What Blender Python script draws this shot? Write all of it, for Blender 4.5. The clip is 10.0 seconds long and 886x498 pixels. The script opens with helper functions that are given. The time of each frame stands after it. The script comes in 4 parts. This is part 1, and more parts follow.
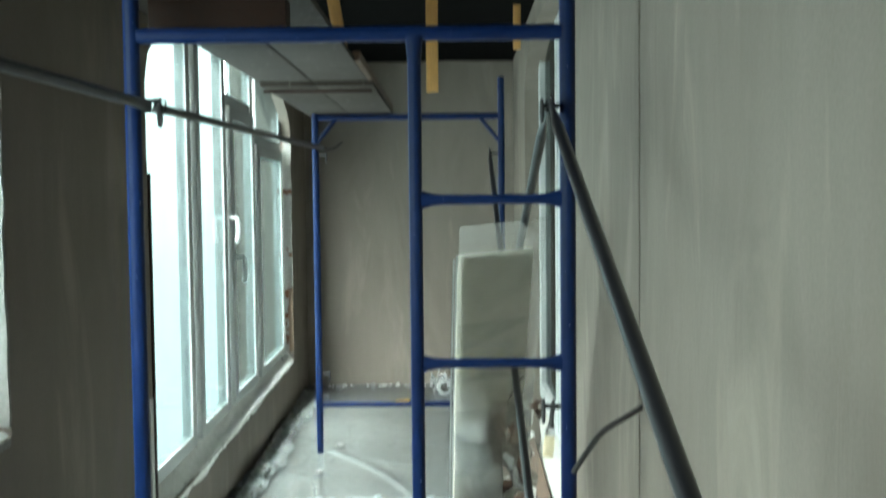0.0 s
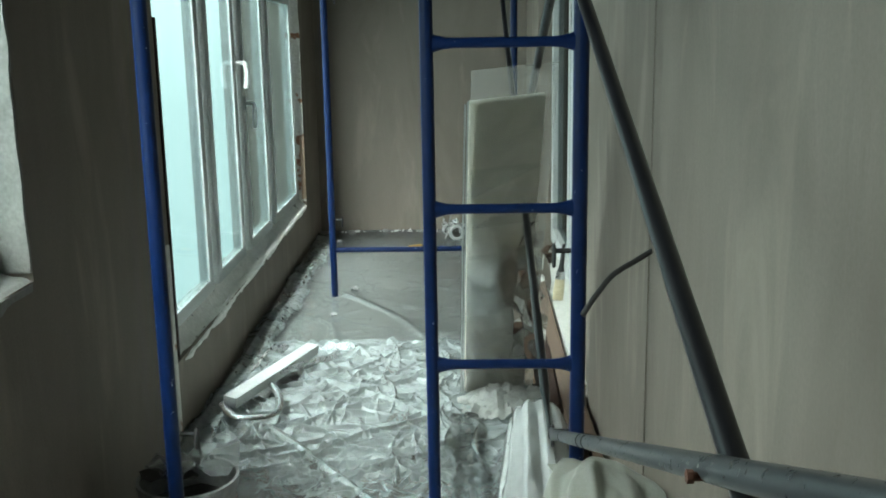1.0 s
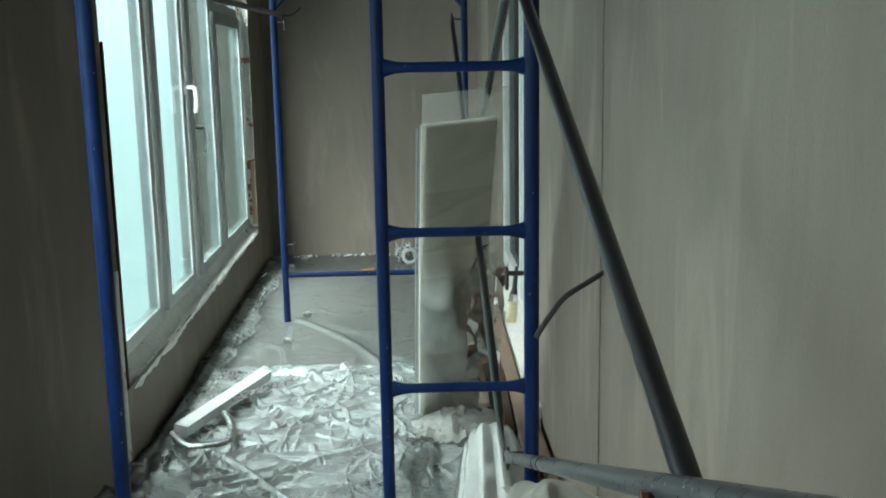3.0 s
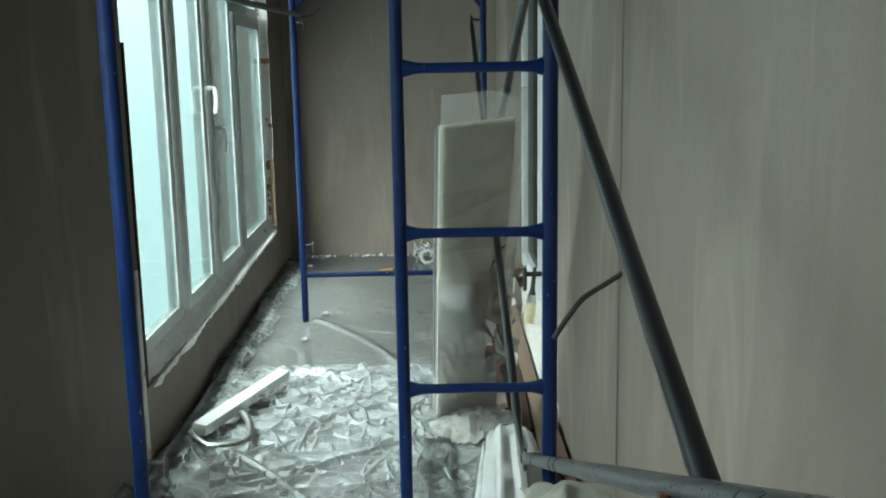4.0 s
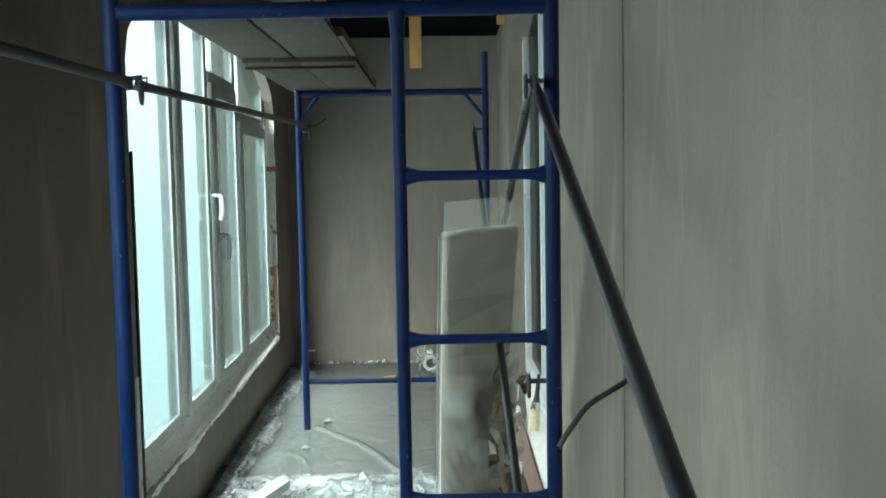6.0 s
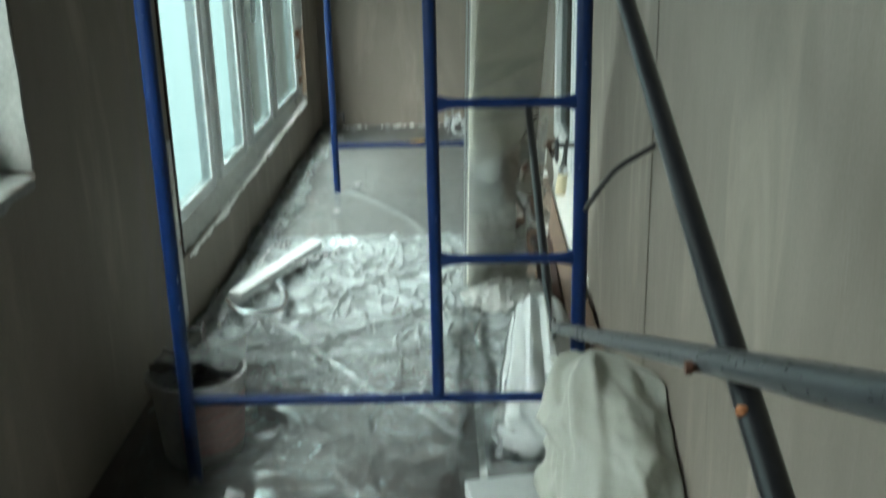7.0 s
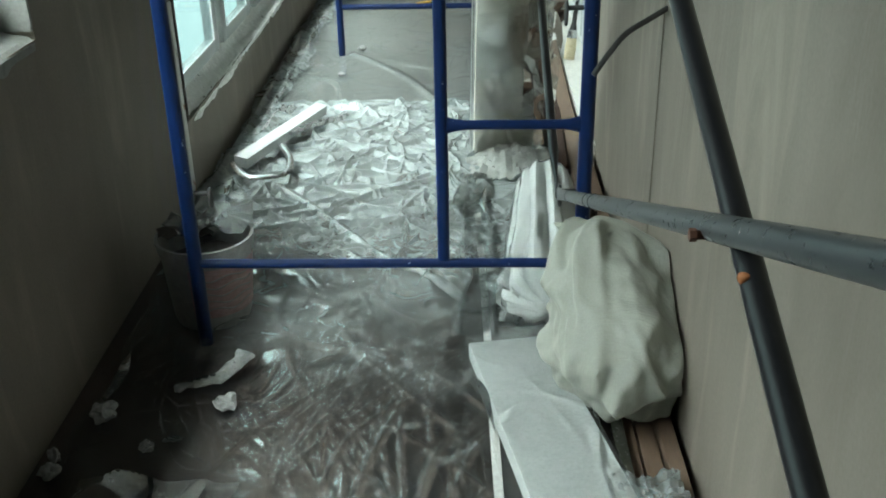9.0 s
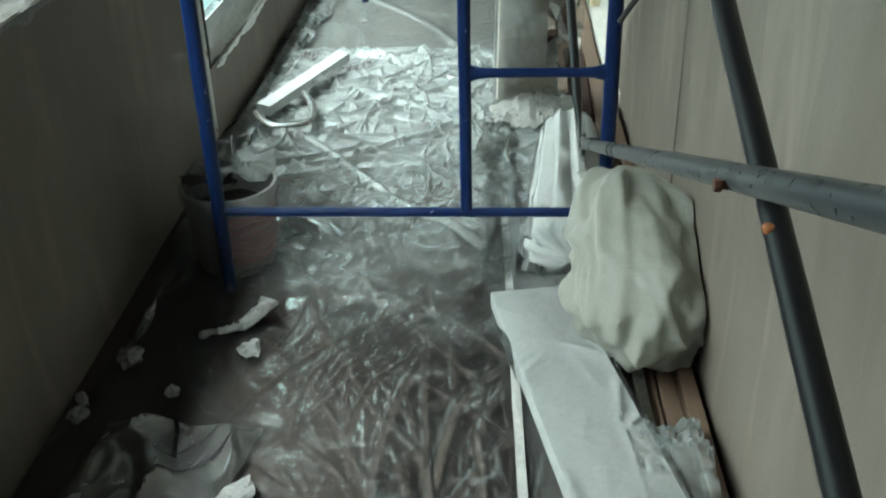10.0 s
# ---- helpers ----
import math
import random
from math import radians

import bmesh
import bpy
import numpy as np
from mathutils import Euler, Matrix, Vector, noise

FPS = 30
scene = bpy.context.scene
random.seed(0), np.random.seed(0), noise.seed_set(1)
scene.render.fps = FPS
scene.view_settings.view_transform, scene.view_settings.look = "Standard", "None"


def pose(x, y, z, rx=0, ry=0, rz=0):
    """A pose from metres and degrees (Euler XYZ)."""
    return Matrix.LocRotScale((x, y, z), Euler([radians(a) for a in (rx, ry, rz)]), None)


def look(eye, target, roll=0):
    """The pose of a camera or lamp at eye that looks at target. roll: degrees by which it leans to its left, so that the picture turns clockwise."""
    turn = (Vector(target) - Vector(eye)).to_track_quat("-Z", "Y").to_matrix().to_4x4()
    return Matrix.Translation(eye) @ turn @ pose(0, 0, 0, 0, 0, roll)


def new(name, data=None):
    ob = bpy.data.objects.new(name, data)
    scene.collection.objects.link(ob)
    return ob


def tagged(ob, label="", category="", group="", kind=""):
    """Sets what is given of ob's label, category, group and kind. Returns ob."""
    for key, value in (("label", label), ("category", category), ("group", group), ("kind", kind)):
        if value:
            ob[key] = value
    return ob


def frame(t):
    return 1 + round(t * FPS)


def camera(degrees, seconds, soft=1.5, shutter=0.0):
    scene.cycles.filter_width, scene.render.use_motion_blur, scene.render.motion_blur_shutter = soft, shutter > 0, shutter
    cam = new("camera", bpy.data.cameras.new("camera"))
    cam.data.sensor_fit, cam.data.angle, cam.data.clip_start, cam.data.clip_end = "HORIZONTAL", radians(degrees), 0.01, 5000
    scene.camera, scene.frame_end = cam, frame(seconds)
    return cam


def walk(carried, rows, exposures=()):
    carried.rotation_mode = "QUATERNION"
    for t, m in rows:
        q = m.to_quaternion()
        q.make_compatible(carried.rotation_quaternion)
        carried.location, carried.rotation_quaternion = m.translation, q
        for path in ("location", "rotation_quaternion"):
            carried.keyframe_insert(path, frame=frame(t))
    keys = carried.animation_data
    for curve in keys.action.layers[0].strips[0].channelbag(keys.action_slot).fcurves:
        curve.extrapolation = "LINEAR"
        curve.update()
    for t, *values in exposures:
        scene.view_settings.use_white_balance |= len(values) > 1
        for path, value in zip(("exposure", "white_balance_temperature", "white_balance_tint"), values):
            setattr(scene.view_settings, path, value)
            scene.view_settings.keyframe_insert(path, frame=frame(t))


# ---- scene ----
# ---------------------------------------------------------------- camera
cam = camera(48.63, 10.0, soft=1.8, shutter=0.5)
EYE = (0.233, -2.267, 1.377)
# seconds, yaw, pitch, roll
TURNS = [
    (0.0, 0.53, -2.90, 0.6),
    (0.1, 0.60, -4.30, 0.65),
    (0.2, 0.62, -5.60, 0.7),
    (0.3, 0.62, -6.85, 0.75),
    (0.4, 0.50, -8.20, 0.8),
    (0.5, 0.55, -9.28, 0.82),
    (0.7, 0.90, -10.75, 0.85),
    (1.0, 1.16, -11.88, 0.94),
    (1.5, 1.80, -10.96, 0.94),
    (2.0, 1.59, -10.94, 0.95),
    (2.5, -1.07, -10.88, 0.97),
    (2.7, -1.80, -10.62, 0.97),
    (3.8, -0.70, -10.50, 0.97),
    (4.0, -0.57, -10.50, 0.97),
    (4.5, -0.32, -10.05, 0.99),
    (5.0, -0.18, -9.30, 1.02),
    (5.2, -0.25, -8.54, 1.02),
    (5.75, -0.35, -5.0, 1.0),
    (5.97, -0.38, -4.3, 1.0),
    (6.3, -0.35, -5.26, 1.0),
    (6.4, -0.25, -6.28, 1.0),
    (6.5, -0.15, -7.24, 1.0),
    (6.6, 0.05, -8.80, 1.05),
    (6.7, 0.45, -11.3, 1.1),
    (6.8, 0.80, -13.7, 1.15),
    (7.0, 1.23, -17.98, 1.25),
    (7.2, 1.50, -22.0, 1.25),
    (7.5, 1.64, -26.57, 1.25),
    (8.0, 1.00, -26.11, 1.15),
    (8.5, 0.86, -25.80, 1.15),
    (9.0, 1.67, -25.79, 1.05),
    (9.5, 1.83, -26.40, 1.35),
    (10.0, 2.97, -28.74, 1.38),
]
walk(cam, [(t, pose(*EYE, 90 + p, r, y)) for t, y, p, r in TURNS],
     exposures=[(0.0, 0.7), (0.5, 0.35), (1.0, 0.08), (2.2, 0.08), (2.7, 0.15), (5.0, 0.15), (6.5, 0.32), (7.0, 0.22), (7.5, 0.22), (10.0, 0.22)])

# ---------------------------------------------------------------- light
DAY = 13.0                     # glow of the overcast day behind the windows
world = bpy.data.worlds.new("world")
scene.world = world
world.use_nodes = True
wn = world.node_tree
sky = wn.nodes.new("ShaderNodeTexSky")
sky.sky_type, sky.sun_disc = "NISHITA", False
sky.sun_elevation, sky.sun_rotation = radians(40), radians(250)
wn.links.new(sky.outputs[0], wn.nodes["Background"].inputs[0])
wn.nodes["Background"].inputs[1].default_value = 0.1
sun_data = bpy.data.lights.new("sun", "SUN")
sun_data.energy, sun_data.angle, sun_data.color = 0.8, radians(15), (1.0, 0.96, 0.9)
sun = new("sun", sun_data)
sun.matrix_world = look((-6, 4, 6), (0, 1, 0))


# ---------------------------------------------------------------- materials
class Nodes:
    """A material's node tree with short calls."""

    def __init__(self, name):
        self.mat = bpy.data.materials.new(name)
        self.mat.use_nodes = True
        self.tree = self.mat.node_tree
        self.bsdf = self.tree.nodes["Principled BSDF"]
        self.out = self.tree.nodes["Material Output"]
        self.coord = self.tree.nodes.new("ShaderNodeTexCoord")

    def node(self, kind, **values):
        n = self.tree.nodes.new(kind)
        for k, v in values.items():
            n.inputs[k].default_value = v
        return n

    def link(self, a, b):
        self.tree.links.new(a, b)

    def mapped(self, scale=(1, 1, 1), kind="Object"):
        m = self.node("ShaderNodeMapping")
        m.inputs["Scale"].default_value = scale
        self.link(self.coord.outputs[kind], m.inputs[0])
        return m.outputs[0]

    def noise(self, scale, detail=4, stretch=(1, 1, 1), rough=0.6, warp=0.0):
        n = self.node("ShaderNodeTexNoise", Scale=scale, Detail=detail, Roughness=rough, Distortion=warp)
        self.link(self.mapped(stretch), n.inputs["Vector"])
        return n.outputs["Fac"]

    def ramp(self, fac, stops):
        r = self.node("ShaderNodeValToRGB")
        els = r.color_ramp.elements
        while len(els) < len(stops):
            els.new(0.5)
        for e, (p, c) in zip(els, stops):
            e.position, e.color = p, (*c, 1) if len(c) == 3 else c
        self.link(fac, r.inputs[0])
        return r.outputs[0]

    def mix(self, fac, a, b, mode="MIX"):
        m = self.tree.nodes.new("ShaderNodeMix")
        m.data_type, m.blend_type = "RGBA", mode
        for s, v in ((m.inputs[0], fac), (m.inputs[6], a), (m.inputs[7], b)):
            if isinstance(v, (int, float)):
                s.default_value = v
            elif isinstance(v, tuple):
                s.default_value = (*v, 1)
            else:
                self.link(v, s)
        return m.outputs[2]

    def bump(self, fac, strength, distance, below=None):
        b = self.node("ShaderNodeBump", Strength=strength, Distance=distance)
        self.link(fac, b.inputs["Height"])
        if below is not None:
            self.link(below, b.inputs["Normal"])
        return b.outputs[0]

    def finish(self, color=None, rough=None, normal=None, metal=0.0, **more):
        for key, v in (("Base Color", color), ("Roughness", rough), ("Normal", normal)):
            if v is None:
                continue
            if isinstance(v, tuple):
                self.bsdf.inputs[key].default_value = (*v, 1)
            elif isinstance(v, (int, float)):
                self.bsdf.inputs[key].default_value = v
            else:
                self.link(v, self.bsdf.inputs[key])
        self.bsdf.inputs["Metallic"].default_value = metal
        for k, v in more.items():
            self.bsdf.inputs[k.replace("_", " ")].default_value = v
        return self.mat


def two_tone(name, a, b, scale=6, fine=60, rough=(0.5, 0.8), bump=0.3, metal=0.0, stretch=(1, 1, 1), depth=0.002, spots=None):
    """A surface with large blotches, fine grain, and optional specks of a third colour."""
    n = Nodes(name)
    big = n.noise(scale, 5, stretch, warp=0.4)
    small = n.noise(fine, 6, stretch)
    c = n.ramp(big, [(0.3, a), (0.7, b)])
    c = n.mix(0.35, c, n.ramp(small, [(0.3, tuple(v * 0.7 for v in a)), (0.7, tuple(min(1, v * 1.25) for v in b))]))
    if spots:
        c = n.mix(n.ramp(n.noise(spots[1], 3, rough=0.8), [(spots[2], (0, 0, 0)), (spots[2] + 0.04, (1, 1, 1))]), c, spots[0])
    r = n.ramp(small, [(0.3, (rough[0],) * 3), (0.7, (rough[1],) * 3)])
    return n.finish(c, r, n.bump(small, bump, depth, n.bump(big, bump * 0.6, depth * 4)), metal)


def thin_plastic(mat, tint, share):
    """Lets a share of the light through a thin material."""
    tree = mat.node_tree
    out, bsdf = tree.nodes["Material Output"], tree.nodes["Principled BSDF"]
    veil = tree.nodes.new("ShaderNodeBsdfTranslucent")
    veil.inputs[0].default_value = (*tint, 1)
    m = tree.nodes.new("ShaderNodeMixShader")
    m.inputs[0].default_value = share
    tree.links.new(bsdf.outputs[0], m.inputs[1])
    tree.links.new(veil.outputs[0], m.inputs[2])
    tree.links.new(m.outputs[0], out.inputs[0])
    return mat


def plaster_material():
    n = Nodes("grey_plaster")
    big = n.noise(0.9, 4, (1, 1, 0.5), warp=0.8)
    streak = n.noise(2.6, 5, (1.0, 1.0, 0.13), warp=0.6)
    fine = n.noise(120, 6)
    trowel = n.noise(9, 4, (1, 1, 0.35), warp=1.2)
    c = n.ramp(big, [(0.3, (0.178, 0.154, 0.128)), (0.7, (0.228, 0.198, 0.165))])
    c = n.mix(0.5, c, n.ramp(streak, [(0.3, (0.160, 0.138, 0.111)), (0.55, (0.211, 0.186, 0.153)), (0.75, (0.243, 0.211, 0.178))]))
    c = n.mix(0.25, c, n.ramp(fine, [(0.3, (0.144, 0.127, 0.105)), (0.7, (0.251, 0.218, 0.186))]))
    slant = n.noise(1.7, 4, (1.0, 0.55, 0.35), warp=1.6)
    c = n.mix(n.ramp(slant, [(0.50, (0, 0, 0)), (0.68, (0.6,) * 3)]), c, (0.164, 0.140, 0.114))
    pale = n.noise(4.5, 5, (1.0, 1.0, 0.22), warp=0.9)
    c = n.mix(n.ramp(pale, [(0.56, (0, 0, 0)), (0.74, (0.5,) * 3)]), c, (0.331, 0.290, 0.241))
    pits = n.noise(70, 2, rough=0.8)
    c = n.mix(n.ramp(pits, [(0.74, (0, 0, 0)), (0.78, (0.4,) * 3)]), c, (0.134, 0.115, 0.097))
    waves = n.noise(1.6, 3, (1, 1, 0.7))
    normal = n.bump(fine, 0.3, 0.001, n.bump(trowel, 0.35, 0.008, n.bump(waves, 0.4, 0.03)))
    return n.finish(c, n.ramp(trowel, [(0.3, (0.75,) * 3), (0.7, (0.92,) * 3)]), normal)


def film_material(name, low, high, tint=(0.82, 0.86, 0.84), gloss=1.9, rough=0.11, ripple=0.55, crease=0.0, dust=None):
    """Clear plastic film: mostly see-through, hazy in patches, with glints painted pale along creases, and a sharp
    gloss.
    """
    n = Nodes(name)
    haze = n.noise(5, 5, warp=1.0)
    fine = n.noise(38, 3, warp=1.5)
    normal = n.bump(fine, ripple, 0.005)
    clear = n.tree.nodes.new("ShaderNodeBsdfTransparent")
    clear.inputs[0].default_value = (0.96, 0.97, 0.965, 1)
    n.finish(tint, 0.5, normal)
    veil = n.node("ShaderNodeBsdfTranslucent")
    veil.inputs[0].default_value = (*tint, 1)
    milk = n.tree.nodes.new("ShaderNodeMixShader")
    n.link(n.bsdf.outputs[0], milk.inputs[1])
    n.link(veil.outputs[0], milk.inputs[2])
    body = n.tree.nodes.new("ShaderNodeMixShader")
    amount = n.ramp(haze, [(0.3, (low,) * 3), (0.7, (high,) * 3)])
    # haze thickens with y: partly dust, partly the window's sheen painted in
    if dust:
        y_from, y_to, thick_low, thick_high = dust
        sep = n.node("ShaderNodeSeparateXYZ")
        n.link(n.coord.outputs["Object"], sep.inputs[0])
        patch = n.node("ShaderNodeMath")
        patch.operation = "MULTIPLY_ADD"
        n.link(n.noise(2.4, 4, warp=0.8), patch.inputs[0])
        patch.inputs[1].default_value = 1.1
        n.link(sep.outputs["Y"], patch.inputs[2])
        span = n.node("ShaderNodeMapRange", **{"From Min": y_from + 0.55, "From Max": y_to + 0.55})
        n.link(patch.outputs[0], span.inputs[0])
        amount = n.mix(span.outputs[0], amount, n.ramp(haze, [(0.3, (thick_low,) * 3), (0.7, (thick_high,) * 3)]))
    # pale noise lines painted into the haze as crease glints
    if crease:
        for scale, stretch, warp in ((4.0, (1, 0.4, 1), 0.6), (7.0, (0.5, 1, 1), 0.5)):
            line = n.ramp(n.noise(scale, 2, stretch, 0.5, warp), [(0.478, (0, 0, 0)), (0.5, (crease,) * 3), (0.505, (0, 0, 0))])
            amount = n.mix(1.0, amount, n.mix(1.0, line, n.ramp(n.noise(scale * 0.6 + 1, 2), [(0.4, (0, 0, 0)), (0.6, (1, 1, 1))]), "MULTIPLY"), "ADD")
    # ridge tops painted whiter by pointiness, in place of missing highlights
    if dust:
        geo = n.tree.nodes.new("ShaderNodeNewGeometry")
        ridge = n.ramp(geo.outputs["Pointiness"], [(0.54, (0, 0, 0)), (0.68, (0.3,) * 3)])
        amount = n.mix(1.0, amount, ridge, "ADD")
    n.link(amount, body.inputs[0])
    n.link(clear.outputs[0], body.inputs[1])
    n.link(milk.outputs[0], body.inputs[2])
    shine = n.node("ShaderNodeBsdfGlossy", Roughness=rough)
    n.link(normal, shine.inputs["Normal"])
    edge = n.node("ShaderNodeFresnel", IOR=gloss)
    n.link(normal, edge.inputs["Normal"])
    mixer = n.tree.nodes.new("ShaderNodeMixShader")
    n.link(edge.outputs[0], mixer.inputs[0])
    n.link(body.outputs[0], mixer.inputs[1])
    n.link(shine.outputs[0], mixer.inputs[2])
    n.link(mixer.outputs[0], n.out.inputs[0])
    return n.mat


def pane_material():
    """Window glass under film, misted in upright runs; its dark tint only tones down the day's glow as seen."""
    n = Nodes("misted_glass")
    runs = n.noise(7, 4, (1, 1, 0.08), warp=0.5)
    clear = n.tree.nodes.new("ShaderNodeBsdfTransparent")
    # tint dims the view of the glow; the shadowless panes still admit it
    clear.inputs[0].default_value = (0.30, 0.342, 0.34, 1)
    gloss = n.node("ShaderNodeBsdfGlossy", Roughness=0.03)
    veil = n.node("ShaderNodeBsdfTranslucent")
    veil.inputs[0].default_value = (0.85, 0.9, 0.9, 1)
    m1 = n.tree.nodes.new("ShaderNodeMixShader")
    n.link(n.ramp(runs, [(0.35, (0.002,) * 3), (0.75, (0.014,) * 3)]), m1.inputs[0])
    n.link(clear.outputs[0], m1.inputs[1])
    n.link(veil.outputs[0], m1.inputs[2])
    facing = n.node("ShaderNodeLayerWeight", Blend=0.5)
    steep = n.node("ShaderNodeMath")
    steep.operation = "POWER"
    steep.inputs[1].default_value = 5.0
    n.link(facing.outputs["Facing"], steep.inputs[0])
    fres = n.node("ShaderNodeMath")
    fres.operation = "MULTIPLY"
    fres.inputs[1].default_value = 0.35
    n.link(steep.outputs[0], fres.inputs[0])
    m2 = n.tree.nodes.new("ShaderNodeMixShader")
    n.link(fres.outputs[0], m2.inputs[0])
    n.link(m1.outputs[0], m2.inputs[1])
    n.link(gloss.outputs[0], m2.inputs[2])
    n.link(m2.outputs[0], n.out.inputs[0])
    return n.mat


def day_material():
    """Overcast sky over pale sheeting: bright above, bluer and dimmer towards the ground."""
    n = Nodes("overcast_day")
    sep = n.node("ShaderNodeSeparateXYZ")
    n.link(n.coord.outputs["Object"], sep.inputs[0])
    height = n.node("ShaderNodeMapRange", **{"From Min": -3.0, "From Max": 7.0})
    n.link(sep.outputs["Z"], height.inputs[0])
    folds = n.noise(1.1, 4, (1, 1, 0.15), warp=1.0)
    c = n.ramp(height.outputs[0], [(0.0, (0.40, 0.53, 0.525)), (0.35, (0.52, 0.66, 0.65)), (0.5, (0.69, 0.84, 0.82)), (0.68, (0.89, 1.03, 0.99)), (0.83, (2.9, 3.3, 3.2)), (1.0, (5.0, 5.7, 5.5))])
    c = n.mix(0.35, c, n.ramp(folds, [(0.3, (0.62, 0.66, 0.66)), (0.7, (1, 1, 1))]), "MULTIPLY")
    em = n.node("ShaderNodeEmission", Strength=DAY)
    n.link(c, em.inputs[0])
    n.link(em.outputs[0], n.out.inputs[0])
    return n.mat


def sack_material():
    """Woven plastic tape: a fine weave, crisp creases, a soft sheen."""
    n = Nodes("woven_sack")
    crease = n.noise(7, 3, warp=1.2)
    ridge = n.ramp(crease, [(0.42, (0, 0, 0)), (0.5, (1, 1, 1)), (0.58, (0, 0, 0))])
    crease2 = n.noise(17, 3, (1, 1, 0.6), warp=0.8)
    ridge2 = n.ramp(crease2, [(0.44, (0, 0, 0)), (0.5, (1, 1, 1)), (0.56, (0, 0, 0))])
    weave = n.noise(240, 3, (1, 1, 0.12))
    dirt = n.noise(5, 4)
    c = n.ramp(dirt, [(0.3, (0.25, 0.26, 0.225)), (0.7, (0.33, 0.34, 0.30))])
    c = n.mix(0.25, c, n.ramp(weave, [(0.3, (0.24, 0.25, 0.215)), (0.7, (0.46, 0.47, 0.42))]))
    normal = n.bump(weave, 0.05, 0.001, n.bump(ridge2, 0.1, 0.003, n.bump(ridge, 0.15, 0.005)))
    return thin_plastic(n.finish(c, 0.42, normal), (0.6, 0.63, 0.55), 0.2)


def paint_material():
    n = Nodes("blue_paint")
    big = n.noise(14, 4, warp=0.5)
    fine = n.noise(160, 5)
    chips = n.ramp(n.noise(55, 3, rough=0.75), [(0.69, (0, 0, 0)), (0.72, (1, 1, 1))])
    c = n.ramp(big, [(0.3, (0.0012, 0.008, 0.039)), (0.7, (0.0019, 0.0135, 0.064))])
    c = n.mix(chips, c, (0.32, 0.36, 0.42))
    return n.finish(c, n.ramp(big, [(0.3, (0.28,) * 3), (0.7, (0.45,) * 3)]), n.bump(fine, 0.15, 0.001), Specular_IOR_Level=0.3)


M_PLASTER = plaster_material()
M_PAINT = paint_material()
M_STEEL = two_tone("grey_steel", (0.013, 0.0155, 0.017), (0.028, 0.032, 0.034), 9, 90, (0.27, 0.29), 0.015, 0.1, spots=((0.45, 0.45, 0.42), 60, 0.76))
M_DARK = two_tone("dark_steel", (0.005, 0.005, 0.006), (0.011, 0.011, 0.0125), 9, 90, (0.28, 0.3), 0.015, 0.1, spots=((0.35, 0.35, 0.32), 60, 0.755))
M_RUST = two_tone("rusty_bolt", (0.05, 0.02, 0.012), (0.11, 0.042, 0.022), 60, 200, (0.7, 0.9), 0.5)
M_ORANGE = two_tone("orange_primer", (0.22, 0.075, 0.025), (0.36, 0.13, 0.045), 60, 200, (0.7, 0.9), 0.3)
M_PVC = thin_plastic(two_tone("white_pvc", (0.4, 0.42, 0.41), (0.48, 0.5, 0.49), 4, 90, (0.3, 0.45), 0.05), (0.9, 0.93, 0.92), 0.025)
M_GASKET = two_tone("grey_gasket", (0.4, 0.42, 0.42), (0.5, 0.52, 0.52), 8, 90, (0.6, 0.8), 0.1)
M_HANDLE = two_tone("white_handle", (0.8, 0.81, 0.81), (0.86, 0.86, 0.86), 8, 90, (0.25, 0.35), 0.02)
M_GREY = two_tone("grey_handle", (0.32, 0.36, 0.36), (0.42, 0.46, 0.46), 8, 90, (0.35, 0.5), 0.05)
M_FLOOR = two_tone("dusty_floor", (0.12, 0.124, 0.119), (0.19, 0.196, 0.188), 2.2, 55, (0.45, 0.75), 0.25, spots=((0.4, 0.4, 0.39), 24, 0.66))
M_BOARD = two_tone("brown_floorboard", (0.055, 0.04, 0.033), (0.084, 0.063, 0.0525), 3.0, 70, (0.5, 0.75), 0.25, stretch=(4, 0.5, 1))
M_CEIL = two_tone("black_membrane", (0.003, 0.003, 0.003), (0.008, 0.008, 0.0075), 2.0, 40, (0.85, 0.98), 0.5)
M_PINE = two_tone("pine_batten", (0.46, 0.24, 0.07), (0.6, 0.34, 0.11), 5, 50, (0.55, 0.75), 0.2, stretch=(4, 4, 0.5), spots=((0.16, 0.08, 0.03), 9, 0.72))
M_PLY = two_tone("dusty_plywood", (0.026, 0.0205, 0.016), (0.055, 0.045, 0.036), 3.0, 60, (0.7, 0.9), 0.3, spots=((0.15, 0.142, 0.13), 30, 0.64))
M_WOOD = two_tone("old_brown_wood", (0.085, 0.055, 0.038), (0.16, 0.105, 0.07), 4, 60, (0.6, 0.85), 0.4, stretch=(5, 0.5, 5))
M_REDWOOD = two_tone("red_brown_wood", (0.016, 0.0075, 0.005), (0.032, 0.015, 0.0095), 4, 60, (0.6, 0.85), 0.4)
M_PINKWOOD = two_tone("raw_lath", (0.36, 0.25, 0.18), (0.46, 0.34, 0.25), 4, 60, (0.6, 0.85), 0.3, stretch=(5, 0.5, 5))
M_MORTAR = two_tone("rough_mortar", (0.74, 0.74, 0.7), (0.9, 0.9, 0.86), 9, 60, (0.75, 0.95), 0.9, depth=0.008, spots=((0.13, 0.125, 0.11), 10, 0.66))
M_LUMP = two_tone("grey_lump", (0.22, 0.225, 0.215), (0.36, 0.365, 0.35), 30, 120, (0.75, 0.95), 0.6)
M_REVEAL = two_tone("white_reveal", (0.52, 0.51, 0.48), (0.68, 0.67, 0.64), 6, 70, (0.7, 0.9), 0.5, depth=0.004, spots=((0.26, 0.12, 0.07), 6, 0.57))
